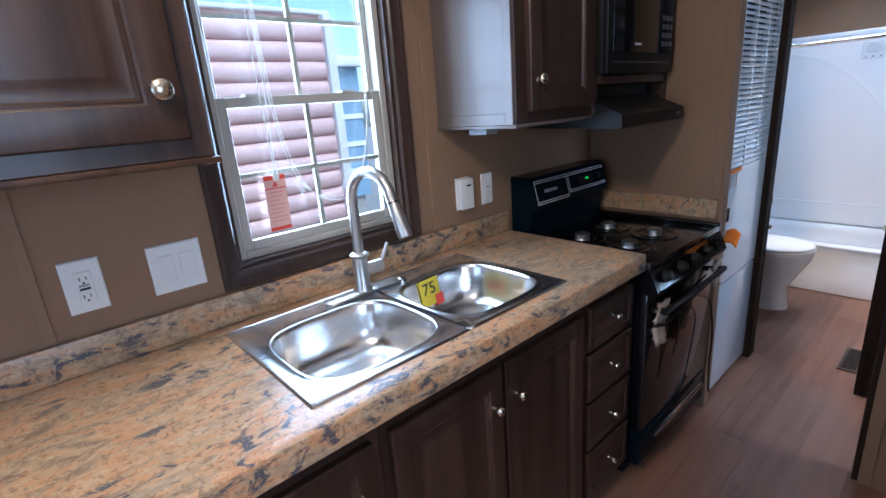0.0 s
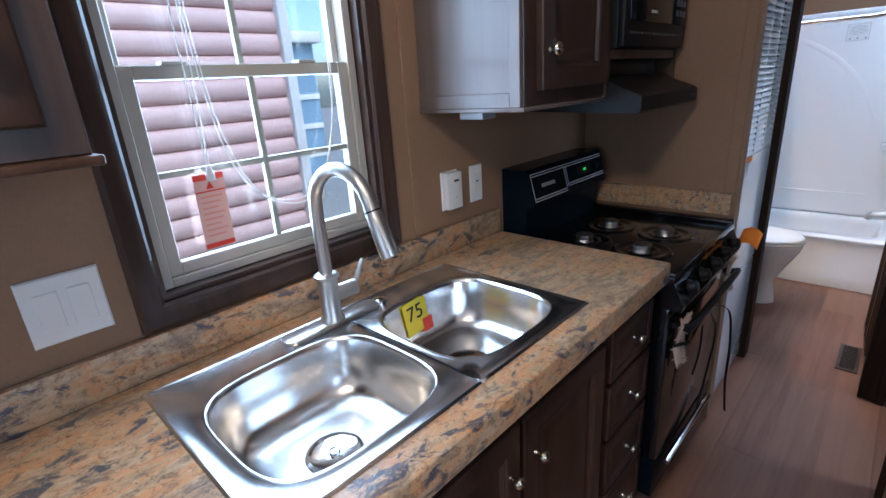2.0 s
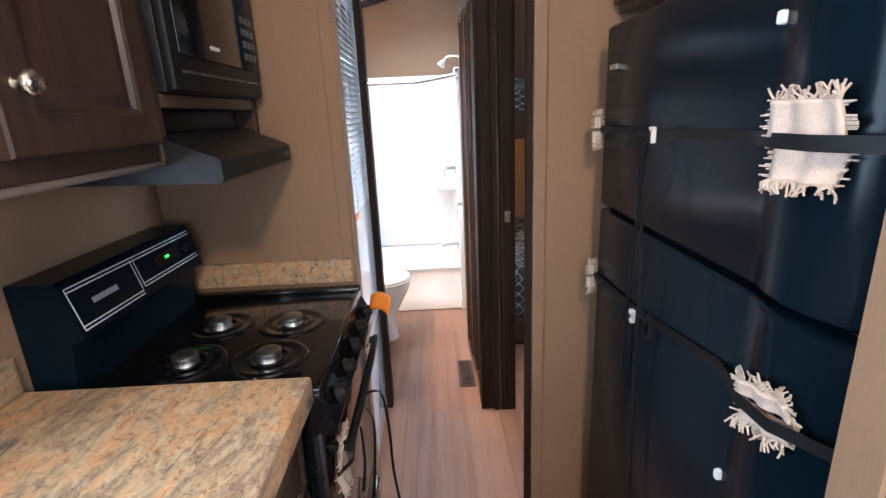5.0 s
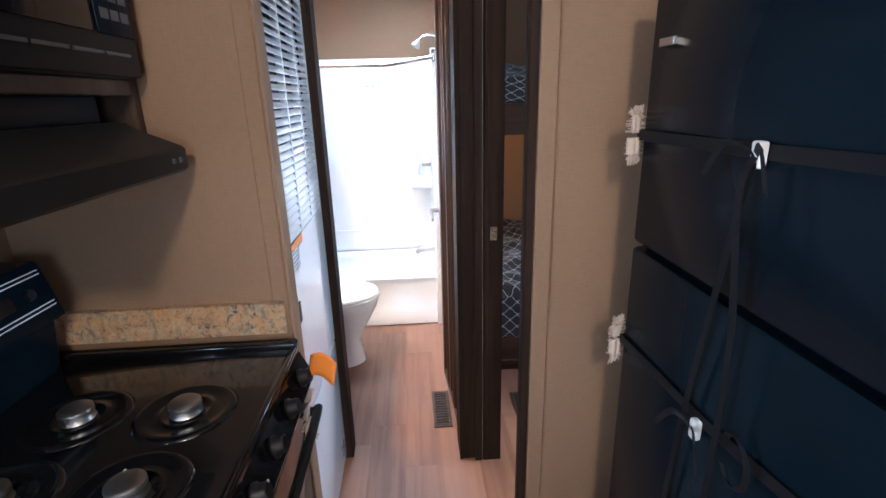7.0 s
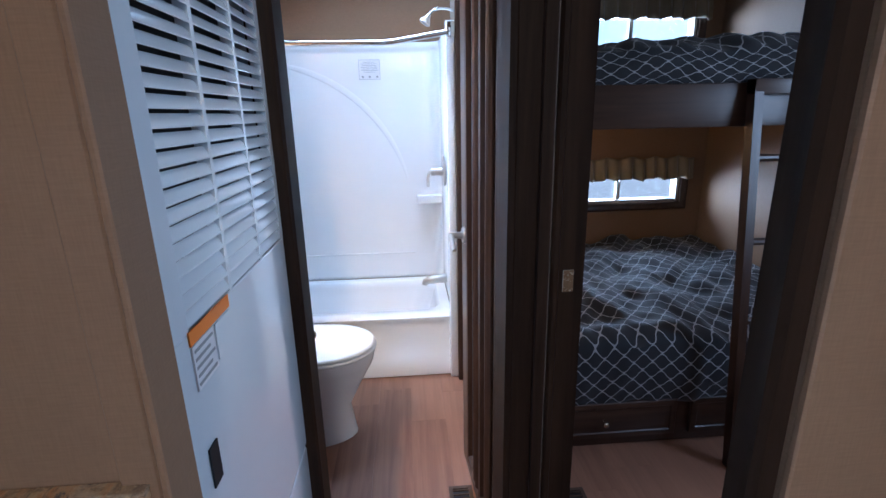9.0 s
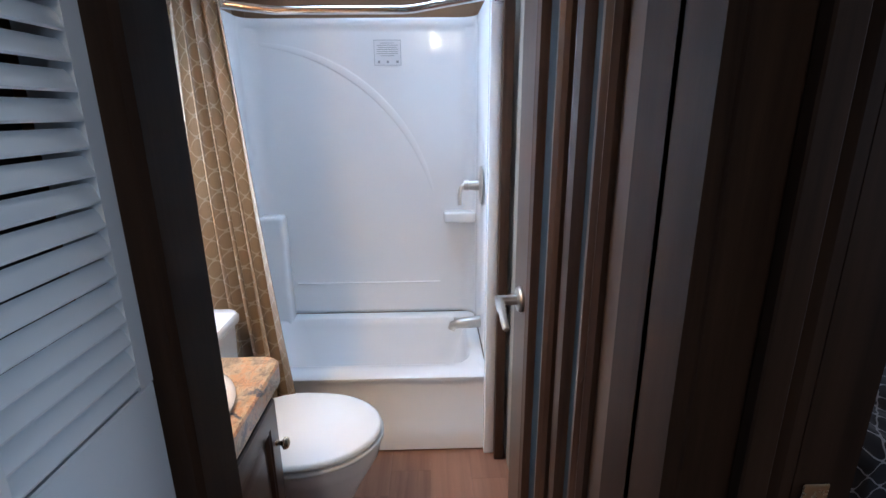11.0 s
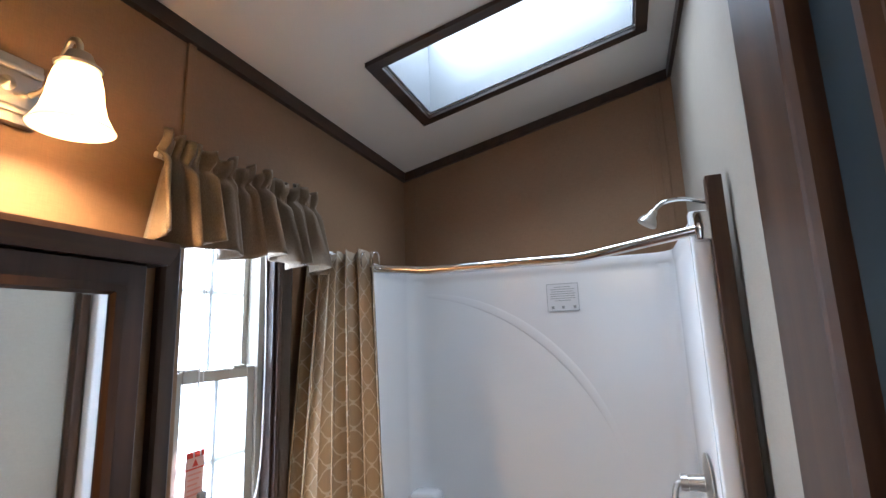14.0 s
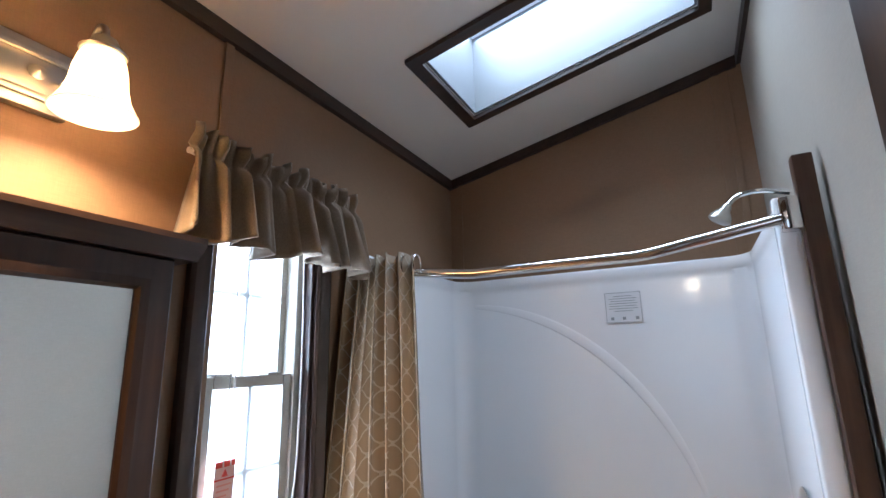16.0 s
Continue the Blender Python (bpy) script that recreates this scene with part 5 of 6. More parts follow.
def cord(parent, pts, r=0.0014):
    bm = bmesh.new()
    tube(bm, bend(pts, 8), r, 5)
    return part("cord", bm, M_CORD, parent, "", 60)


cord(bl, [(1.405, 1.458, 1.79), (1.404, 1.456, 1.5), (1.408, 1.456, 1.29)])
cord(bl, [(1.415, 1.458, 1.79), (1.418, 1.455, 1.5), (1.412, 1.456, 1.29)])
cord(bl, [(1.42, 1.458, 1.79), (1.43, 1.455, 1.45), (1.47, 1.452, 1.26), (1.56, 1.45, 1.19), (1.66, 1.45, 1.22), (1.72, 1.454, 1.4), (1.72, 1.458, 1.79)])
cord(bl, [(1.424, 1.458, 1.79), (1.44, 1.455, 1.42), (1.49, 1.451, 1.24), (1.57, 1.449, 1.18), (1.655, 1.449, 1.21), (1.725, 1.454, 1.42), (1.728, 1.458, 1.79)])
bm = bmesh.new()
lathe(bm, (1.41, 1.456, 1.262), (0, 0, 1), [(0.009, 0), (0.0085, 0.012), (0.004, 0.03), (0, 0.031)], 12)
part("cord_tassel", bm, M_WHITE, bl)


def warning_tag(x, y, z0, z1, w, tilt, label):
    ob = thing("warning_tag", (x, y, z1), label, "tag", "blind warning tags")
    h = z1 - z0
    m = Matrix(((1, tilt, 0, x), (0.05, 0.05, -1, y), (0, 1, 0.05, (z0 + z1) / 2), (0, 0, 0, 1)))
    g = lambda a, b, c: m @ Vector((a, b, c))
    bm = bmesh.new()
    slab(bm, g, -w / 2, w / 2, -h / 2, h / 2, 0, 0.0006)
    part("card", bm, M_TAG, ob)
    for b0, b1 in ((h / 2 - 0.012, h / 2), (-h / 2, -h / 2 + 0.01), (h / 2 - 0.036, h / 2 - 0.033)):
        bm = bmesh.new()
        slab(bm, g, -w / 2, w / 2, b0, b1, 0.0008, 0.0012)
        part("red_band", bm, M_TAGRED, ob, "red printed band")
    for k in range(8):
        bm = bmesh.new()
        slab(bm, g, -w * 0.36, w * (0.36 - 0.1 * (k % 3)), h / 2 - 0.047 - k * h * 0.075, h / 2 - 0.0435 - k * h * 0.075, 0.0008, 0.0011)
        part("text_bar", bm, M_TAGTEXT, ob)
    bm = bmesh.new()
    c = [g(-0.008, h / 2 - 0.03, 0.0008), g(0.008, h / 2 - 0.03, 0.0008), g(0, h / 2 - 0.015, 0.0008)]
    c2 = [g(-0.008, h / 2 - 0.03, 0.0013), g(0.008, h / 2 - 0.03, 0.0013), g(0, h / 2 - 0.015, 0.0013)]
    loft(bm, [c, c2])
    part("warning_mark", bm, M_TAGRED, ob)


warning_tag(1.405, 1.462, 1.125, 1.275, 0.062, 0.04, "red and white warning tag hanging on the blind cord")

# ---- bathroom: tub and surround ----
TX0, TX1, TY0, TY1 = 4.79, 5.40, 0.40, 1.405
tub = thing("bathtub", (5.1, 0.9, 0), "white moulded bathtub with a plain apron", "bathtub")
bm = bmesh.new()
cx, cy = (TX0 + TX1) / 2, (TY0 + TY1) / 2
w, d = TX1 - TX0, TY1 - TY0
loft(bm, [ring(cx, cy, w, d, 0.004, 0.004), ring(cx, cy, w, d, 0.004, 0.115), ring(cx + 0.004, cy, w - 0.008, d, 0.004, 0.125), ring(cx + 0.004, cy, w - 0.008, d, 0.004, 0.315), ring(cx - 0.003, cy, w + 0.006, d, 0.006, 0.32), ring(cx - 0.003, cy, w + 0.006, d, 0.008, 0.332), ring(cx, cy, w - 0.008, d - 0.008, 0.01, 0.34),
          ring(cx + 0.01, cy, w - 0.14, d - 0.10, 0.10, 0.34), ring(cx + 0.01, cy, w - 0.155, d - 0.115, 0.10, 0.334), ring(cx + 0.01, cy, w - 0.17, d - 0.14, 0.10, 0.30), ring(cx + 0.01, cy, w - 0.24, d - 0.26, 0.10, 0.09), ring(cx + 0.01, cy, w - 0.32, d - 0.36, 0.09, 0.06)])
part("basin", bm, M_TUB, tub, "", 50)
part("overflow_cap", boxed(5.02, 5.05, 0.47, 0.475, 0.25, 0.28, 0.002, 2), M_NICKEL, tub)
su = thing("shower_surround", (5.1, 0.9, 0.34), "glossy white moulded three-wall shower surround", "shower surround")
R = 0.07

path = [(TX0 - 0.02, TY0, 0)]
for k in range(9):
    a = radians(90 * k / 8)
    path.append((TX1 - R + R * math.sin(a), TY0 + R - R * math.cos(a), 0))
path += [(TX1, TY0 + R + 0.02, 0), (TX1, cy, 0), (TX1, TY1 - R - 0.02, 0)]
for k in range(9):
    a = radians(90 * k / 8)
    path.append((TX1 - R + R * math.cos(a), TY1 - R + R * math.sin(a), 0))
path.append((TX0 - 0.02, TY1, 0))


def off(p, o):
    x, y, _ = p
    sx = min(1.0, max(0.0, (x - (TX1 - R)) / R))
    oy = -o if y < cy else o
    k = 1 - sx if R else 1
    return (x + o * sx, y + oy * (1 if abs(y - cy) > (TY1 - TY0) / 2 - R - 1e-4 else 0), 0)


prof = [(0.0, 0.342), (0.0, 0.36), (0.0, 0.8), (0.0, 1.25), (0.0, 1.64), (0.0, 1.66), (-0.003, 1.665), (-0.004, 1.692), (0.0, 1.70), (0.02, 1.70)]
bm = bmesh.new()
loft(bm, [[(q[0], q[1], z) for q in (off(p, o) for p in path)] for o, z in prof], False, False, False)
sw = part("wall_shell", bm, M_TUB, su, "", 35)
sw.modifiers.new("thickness", "SOLIDIFY").thickness = 0.006
for y0, y1, x0, nm in ((TY0 - 0.025, TY0 + 0.016, TX0 - 0.03, "flange"), (TY1 - 0.016, TY1 + 0.03, TX0 - 0.03, "flange")):
    part(nm, boxed(x0, x0 + 0.03, y0, y1, 0.0 if y0 < 1 else 0.342, 1.70, 0.006, 3), M_TUB, su)


def corner_shelf(ya, yb, zb, zt, x0):
    bm = bmesh.new()
    box(bm, x0, TX1 - 0.001, min(ya, yb), max(ya, yb), zb, zt, 0.02, 4)
    part("corner_shelf", bm, M_TUB, su, "", 50)


corner_shelf(TY1 - 0.002, TY1 - 0.115, 0.30, 0.855, 5.31)
part("soap_ledge", boxed(5.335, TX1 - 0.001, TY0 + 0.002, TY0 + 0.15, 0.81, 0.86, 0.009, 3), M_TUB, su, "", 50)
bm = bmesh.new()
tube(bm, [(TX1 - 0.001, 0.57, 0.50), (TX1 - 0.001, 1.27, 0.50)], 0.004, 10)
part("moulded_ledge", bm, M_TUB, su, "", 60)
bm = bmesh.new()
arc = [(TX1, 1.40 - 0.825 * math.sin(radians(a)), 0.75 + 0.85 * math.cos(radians(a))) for a in range(2, 78, 2)]
tube(bm, arc, [0.002 + 0.017 * math.sin(math.pi * (k + 0.5) / len(arc)) ** 0.6 for k in range(len(arc))], 14)
for v in bm.verts:
    v.co.x = TX1 + (v.co.x - TX1) * 0.1
part("moulded_arc", bm, M_TUB, su, "", 60)
lb = thing("surround_label", (5.39, 0.79, 1.56), "pale paper approval label on the surround wall", "label")
part("paper", boxed(5.3965, 5.3985, 0.727, 0.847, 1.507, 1.614), M_LABEL, lb)
for k in range(9):
    ww = (0.03, 0.045, 0.04, 0.046, 0.044, 0.046, 0.03, 0.0, 0.0)[k]
    if ww:
        part("text_bar", boxed(5.3955, 5.3965, 0.787 - ww, 0.787 + ww, 1.598 - k * 0.0085, 1.600 - k * 0.0085), M_GREYINK, lb)
for a in ((0.729, 0.845, 1.610, 1.6115), (0.729, 0.845, 1.509, 1.5105), (0.729, 0.7305, 1.5105, 1.610), (0.8435, 0.845, 1.5105, 1.610)):
    part("border_line", boxed(5.3955, 5.3965, *a), M_GREYINK, lb)
for y in (0.745, 0.787, 0.825):
    part("stamp", boxed(5.3955, 5.3965, y - 0.005, y + 0.005, 1.518, 1.528), M_GREYINK, lb)
tr = shell("trim_board", boxed(4.725, 4.757, 0.3445, 0.378, 0, 1.77, 0.003, 2), M_TRIM, "brown wood trim board beside the tub", "trim")
va = thing("shower_valve", (5.05, 0.402, 1.03), "brushed nickel shower valve with a lever", "shower valve")
bm = bmesh.new()
lathe(bm, (5.05, 0.4075, 1.03), (0, 1, 0), [(0.075, 0), (0.076, 0.003), (0.07, 0.007), (0.025, 0.010), (0.022, 0.012), (0.019, 0.05), (0.022, 0.052), (0.020, 0.07), (0, 0.071)], 28)
part("escutcheon", bm, M_NICKEL, va, "", 40)
bm = bmesh.new()
tube(bm, bend([(5.05, 0.465, 1.03), (5.04, 0.485, 1.028), (5.03, 0.495, 1.0), (5.02, 0.495, 0.955)]), 0.008, 10)
part("lever", bm, M_NICKEL, va, "", 60)
spt = thing("tub_spout", (5.02, 0.41, 0.46), "brushed nickel tub spout", "spout")
bm = bmesh.new()
tube(bm, [(5.02, 0.4075, 0.455), (5.02, 0.41, 0.455), (5.02, 0.50, 0.448), (5.02, 0.525, 0.438), (5.02, 0.53, 0.422)], [0.024, 0.026, 0.022, 0.019, 0.016], 16)
part("body", bm, M_NICKEL, spt, "", 50)
bm = bmesh.new()
lathe(bm, (5.02, 0.515, 0.458), (0, 0, 1), [(0.004, 0), (0.004, 0.012), (0.008, 0.014), (0, 0.018)], 10)
part("diverter_pin", bm, M_NICKEL, spt)
sh = thing("shower", (5.05, 0.34, 1.76), "polished chrome shower head on a curved arm", "shower head")
bm = bmesh.new()
tube(bm, bend([(5.05, 0.331, 1.785), (5.05, 0.39, 1.80), (5.05, 0.44, 1.795), (5.05, 0.47, 1.77)]), 0.0065, 10)
part("arm", bm, M_CHROME, sh, "", 60)
bm = bmesh.new()
lathe(bm, (5.05, 0.465, 1.775), (0, 0.55, -0.83), [(0.009, 0), (0.012, 0.008), (0.013, 0.016), (0.022, 0.028), (0.027, 0.038), (0.028, 0.046), (0.023, 0.05), (0, 0.05)], 20)
part("head", bm, M_NICKEL, sh, "", 50)
rod = thing("curtain_rod", (4.75, 0.9, 1.655), "polished chrome bowed shower curtain rod", "curtain rod")
bm = bmesh.new()
tube(bm, [(4.742, 0.395, 1.652), (4.775, 0.65, 1.617), (4.778, 0.68, 1.615), (4.778, 1.07, 1.615), (4.775, 1.10, 1.617), (4.742, 1.44, 1.652)], 0.0125, 14)
part("bar", bm, M_CHROME, rod, "", 60)
for y0, y1 in ((0.379, 0.41), (1.42, 1.4495)):
    part("end_bracket", boxed(4.722, 4.758, y0, y1, 1.625, 1.69, 0.004, 2), M_CHROME, rod)

# shower curtain, drawn to the wall end
cu = thing("shower_curtain", (4.6, 1.3, 1.65), "tan shower curtain with a cream lattice, drawn aside", "curtain")


def curt(a, b):
    k = a * 6.2 + 0.22 * math.sin(a * 9 + 0.5)
    y = 1.432 - a * (0.20 + 0.19 * b) - 0.010 * math.sin(4 * math.pi * k) * (0.3 + b)
    amp = 0.018 + 0.026 * b + 0.007 * math.sin(11 * a + 2)
    x = 4.60 - amp * math.sin(2 * math.pi * k + 0.5 * math.sin(4 * b + a * 5)) + 0.014 * math.sin(3 * b + 8 * a) + 0.135 * (1 - b) ** 1.5
    z = 1.682 + 0.006 * math.sin(5 * k) - b * 1.50
    return Vector((x, y, z))


sheet("cloth", cu, curt, 170, 40, M_CURTAIN, 0.002, 17.0, 24.0)
for k in range(6):
    bm = bmesh.new()
    yy = 1.40 - 0.036 * k
    c = Vector((4.73 - (1.44 - yy) * -0.06, yy, 1.652))
    pts = [c + Vector((0.02 * math.cos(t), 0, 0.026 * math.sin(t))) for t in (2 * math.pi * i / 14 for i in range(15))]
    tube(bm, pts, 0.0018, 6)
    part("hook", bm, M_CHROME, cu)

# ---- bathroom: toilet, vanity, mirror, light ----
to = thing("toilet", (4.37, 1.1, 0), "white china toilet with a closed lid", "toilet")
TC = 4.375


def egg(cy, w, l, z, n=40, back=0.62):
    out = []
    for k in range(n):
        t = 2 * math.pi * k / n
        y = -math.cos(t)
        out.append((TC + w / 2 * math.sin(t) * (1 if y < 0 else 0.55 + 0.45 * (1 - y * y) ** 0.5 + 0.25 * y), cy + l / 2 * y, z))
    return out


bm = bmesh.new()
loft(bm, [egg(1.06, 0.22, 0.40, 0.0), egg(1.06, 0.21, 0.39, 0.03), egg(1.05, 0.19, 0.34, 0.14), egg(1.02, 0.23, 0.38, 0.24), egg(1.0, 0.32, 0.45, 0.34), egg(0.995, 0.35, 0.46, 0.385), egg(0.995, 0.345, 0.455, 0.392)])
part("bowl", bm, M_CHINA, to, "", 60)
bm = bmesh.new()
loft(bm, [egg(0.995, 0.355, 0.465, 0.394), egg(0.995, 0.365, 0.475, 0.398), egg(0.995, 0.365, 0.475, 0.406), egg(0.995, 0.35, 0.46, 0.411)])
part("seat", bm, M_WHITE, to, "", 60)
bm = bmesh.new()
loft(bm, [egg(0.995, 0.345, 0.455, 0.413), egg(0.995, 0.355, 0.465, 0.417), egg(0.995, 0.352, 0.462, 0.425), egg(0.995, 0.33, 0.44, 0.431), egg(0.995, 0.2, 0.3, 0.434)])
part("lid", bm, M_WHITE, to, "", 60)
bm = bmesh.new()
loft(bm, [ring(TC, 1.32, 0.33, 0.16, 0.03, 0.36), ring(TC, 1.32, 0.36, 0.18, 0.035, 0.45), ring(TC, 1.32, 0.38, 0.195, 0.035, 0.685)])
part("tank", bm, M_CHINA, to, "", 50)
bm = bmesh.new()
loft(bm, [ring(TC, 1.318, 0.385, 0.20, 0.035, 0.687), ring(TC, 1.316, 0.40, 0.212, 0.04, 0.694), ring(TC, 1.316, 0.40, 0.212, 0.04, 0.712), ring(TC, 1.316, 0.385, 0.20, 0.04, 0.722), ring(TC, 1.316, 0.3, 0.12, 0.03, 0.725)])
part("tank_lid", bm, M_CHINA, to, "", 50)
bm = bmesh.new()
tube(bm, [(TC - 0.15, 1.222, 0.64), (TC - 0.15, 1.205, 0.64), (TC - 0.09, 1.20, 0.63)], 0.007, 8)
part("flush_lever", bm, M_CHROME, to)

vn = thing("vanity", (3.92, 1.2, 0), "dark wood bathroom vanity with granite-pattern top", "vanity")
bm = bmesh.new()
box(bm, 3.646, 4.135, 0.985, 1.44, 0.08, 0.735)
box(bm, 3.646, 4.12, 1.03, 1.44, 0.0, 0.08)
part("body", bm, M_DARK, vn)
bm = bmesh.new()
panel_door(bm, FACE(3.73, 0.984, 0.12), 0.375, 0.58)
d = part("door", bm, M_DARK, vn)
knob(d, (4.08, 0.964, 0.6), (0, -1, 0), 0.014)
bm = bmesh.new()
vl = lambda z, i: [(3.646, 1.43, z), (3.646, 0.952 + i, z), (4.115 - i, 0.952 + i, z), (4.135 - i, 0.958 + i, z), (4.148 - i, 0.972 + i, z), (4.152 - i, 0.995, z), (4.152 - i, 1.43, z)]
loft(bm, [vl(0.735, 0), vl(0.775, 0), vl(0.780, 0.004), vl(0.781, 0.01)])
part("top", bm, M_GRANITE, vn)
part("backsplash", boxed(3.703, 4.15, 1.43, 1.449, 0.735, 0.86, 0.003, 2), M_GRANITE, vn)
ba = thing("wash_basin", (3.93, 1.19, 0.781), "bone-coloured oval drop-in wash basin", "basin")
bm = bmesh.new()
ell = lambda r, z, k=1.0: [(3.925 + r * 0.86 * math.cos(t), 1.205 + r * math.sin(t), z) for t in (2 * math.pi * i / 44 for i in range(44))]
loft(bm, [ell(0.222, 0.782), ell(0.224, 0.79), ell(0.216, 0.797), ell(0.204, 0.798), ell(0.196, 0.793), ell(0.19, 0.783), ell(0.176, 0.775), ell(0.168, 0.7685), ell(0.155, 0.7665), ell(0.12, 0.7655), ell(0.05, 0.765)])
part("bowl", bm, M_BONE, ba, "", 60)
bm = bmesh.new()
lathe(bm, (3.925, 1.205, 0.7652), (0, 0, 1), [(0.022, 0), (0.02, 0.003), (0, 0.0035)], 20)
part("drain", bm, M_CHROME, ba)
bf = thing("basin_faucet", (3.86, 1.39, 0.781), "chrome centre-set basin faucet", "faucet")
bm = bmesh.new()
loft(bm, [ring(3.86, 1.405, 0.16, 0.04, 0.018, 0.7815), ring(3.86, 1.405, 0.16, 0.04, 0.018, 0.80), ring(3.86, 1.405, 0.14, 0.03, 0.014, 0.81)])
part("base", bm, M_CHROME, bf, "", 50)
bm = bmesh.new()
tube(bm, bend([(3.86, 1.405, 0.80), (3.86, 1.40, 0.86), (3.86, 1.36, 0.885), (3.86, 1.32, 0.865)]), 0.011, 10)
part("spout", bm, M_CHROME, bf, "", 60)

mi = thing("mirror_cabinet", (3.92, 1.42, 1.12), "dark wood medicine cabinet with a framed mirror", "mirror cabinet")
MX0, MX1, MZ0, MZ1 = 3.712, 4.19, 1.125, 1.585
part("box", boxed(MX0 + 0.015, MX1 - 0.012, 1.405, 1.449, MZ0 + 0.01, MZ1), M_DARKX, mi)
bm = bmesh.new()
g = plane_map((0, 1.404, 0), (1, 0, 0), (0, 0, 1), (0, -1, 0))
FW = 0.058
rect = lambda i, c: [g(MX0 + 0.01 + i, MZ0 + i, c), g(MX1 - 0.01 - i, MZ0 + i, c), g(MX1 - 0.01 - i, MZ1 - i, c), g(MX0 + 0.01 + i, MZ1 - i, c)]
loft(bm, [rect(0, 0), rect(0, 0.014), rect(0.004, 0.018), rect(0.03, 0.015), rect(0.04, 0.018), rect(FW - 0.005, 0.014), rect(FW, 0.006), rect(FW, 0)], False, False)
part("frame", bm, M_DARK, mi)
part("glass", boxed(MX0 + 0.01 + FW - 0.004, MX1 - 0.01 - FW + 0.004, 1.4005, 1.4035, MZ0 + FW - 0.004, MZ1 - FW + 0.004), M_MIRROR, mi, "mirror glass")
bm = bmesh.new()
prof = [(1.449, 1.586), (1.375, 1.586), (1.372, 1.592), (1.362, 1.60), (1.352, 1.615), (1.352, 1.625), (1.449, 1.625)]
loft(bm, [[(x, y, z) for y, z in prof] for x in (MX0, MX1 + 0.025)])
part("cornice", bm, M_DARKX, mi)
part("shelf_ledge", boxed(MX0, MX1 + 0.04, 1.335, 1.449, MZ0 - 0.016, MZ0 - 0.001, 0.004, 2), M_DARKX, mi)

vl_ob = thing("vanity_light", (3.88, 1.44, 1.85), "brushed nickel vanity light with frosted bell shades, lit", "wall lamp")
part("backplate", boxed(3.715, 4.005, 1.43, 1.449, 1.785, 1.895, 0.004, 2), M_NICKEL, vl_ob)
for z0, z1 in ((1.80, 1.812), (1.868, 1.88)):
    part("ridge", boxed(3.718, 4.002, 1.422, 1.4297, z0, z1, 0.003, 2), M_NICKEL, vl_ob)
bm = bmesh.new()
lathe(bm, (3.955, 1.4297, 1.845), (0, -1, 0), [(0.012, 0), (0.012, 0.004), (0.006, 0.007), (0, 0.012)], 14)
part("screw_knob", bm, M_NICKEL, vl_ob)
for x in (3.99, 3.785):
    bm = bmesh.new()
    tube(bm, bend([(x, 1.43, 1.84), (x, 1.39, 1.845), (x, 1.365, 1.88), (x, 1.345, 1.912), (x, 1.325, 1.905), (x, 1.32, 1.875)]), 0.005, 8)
    part("arm", bm, M_NICKEL, vl_ob, "", 60)
    bm = bmesh.new()
    lathe(bm, (x, 1.32, 1.858), (0, 0, 1), [(0.03, 0), (0.032, 0.004), (0.022, 0.012), (0.016, 0.026), (0, 0.028)], 20)
    part("cap", bm, M_NICKEL, vl_ob, "", 40)
    bm = bmesh.new()
    lathe(bm, (x, 1.32, 1.86), (0, 0, -1), [(0.026, 0), (0.031, 0.012), (0.035, 0.03), (0.0375, 0.052), (0.043, 0.074), (0.052, 0.092), (0.056, 0.098), (0.054, 0.099), (0.041, 0.075), (0.035, 0.052), (0.028, 0.012), (0.024, 0.002)], 28)
    part("shade", bm, M_SHADE, vl_ob, "glowing frosted glass bell shade", 60)

valance("window_valance", 4.19, 4.685, 1.40, 1.85, 1.645, 9, M_LINEN, "gathered taupe linen valance over the bathroom window", 0.05, seed=5, sag=0.025)
bb = thing("blind_cord_set", (4.38, 1.46, 1.78), "white blind cords with a plastic cleat", "blind cord")
cord(bb, [(4.375, 1.462, 1.78), (4.376, 1.46, 1.5), (4.372, 1.46, 1.2)])
cord(bb, [(4.384, 1.462, 1.78), (4.384, 1.46, 1.5), (4.39, 1.46, 1.2)])
cord(bb, [(4.57, 1.462, 1.78), (4.575, 1.455, 1.4), (4.56, 1.452, 1.1), (4.50, 1.45, 1.04), (4.43, 1.452, 1.07), (4.395, 1.458, 1.13)], 0.002)
part("cleat", boxed(4.385, 4.405, 1.452, 1.462, 1.10, 1.125, 0.003, 2), M_GREYINK, bb)
warning_tag(4.378, 1.463, 1.075, 1.21, 0.05, 0.06, "red and white warning tag on the bathroom blind cord")
wall_plate("outlet", 4.175, 0.985, 0.072, 0.118, "gfci", "white outlet plate above the vanity")


cv = thing("ceiling_vent", (4.22, 0.83, 2.29), "small white slotted ceiling vent", "vent")
bm = bmesh.new()
slope_box(bm, 4.14, 4.30, 0.75, 0.91, -0.008, -0.0005)
part("plate", bm, M_WHITE, cv)
for k in range(6):
    bm = bmesh.new()
    slope_box(bm, 4.155 + k * 0.023, 4.166 + k * 0.023, 0.765, 0.895, -0.0095, -0.0085)
    part("slot", bm, M_INK, cv)

shell("trim_seam", boxed(5.4255, 5.4295, 0.383 - 0.011, 0.383 + 0.011, 1.71, roof_z(0.383) - 0.03, 0.001, 1), M_WALL, "narrow taupe batten over the wall panel joint", "trim")

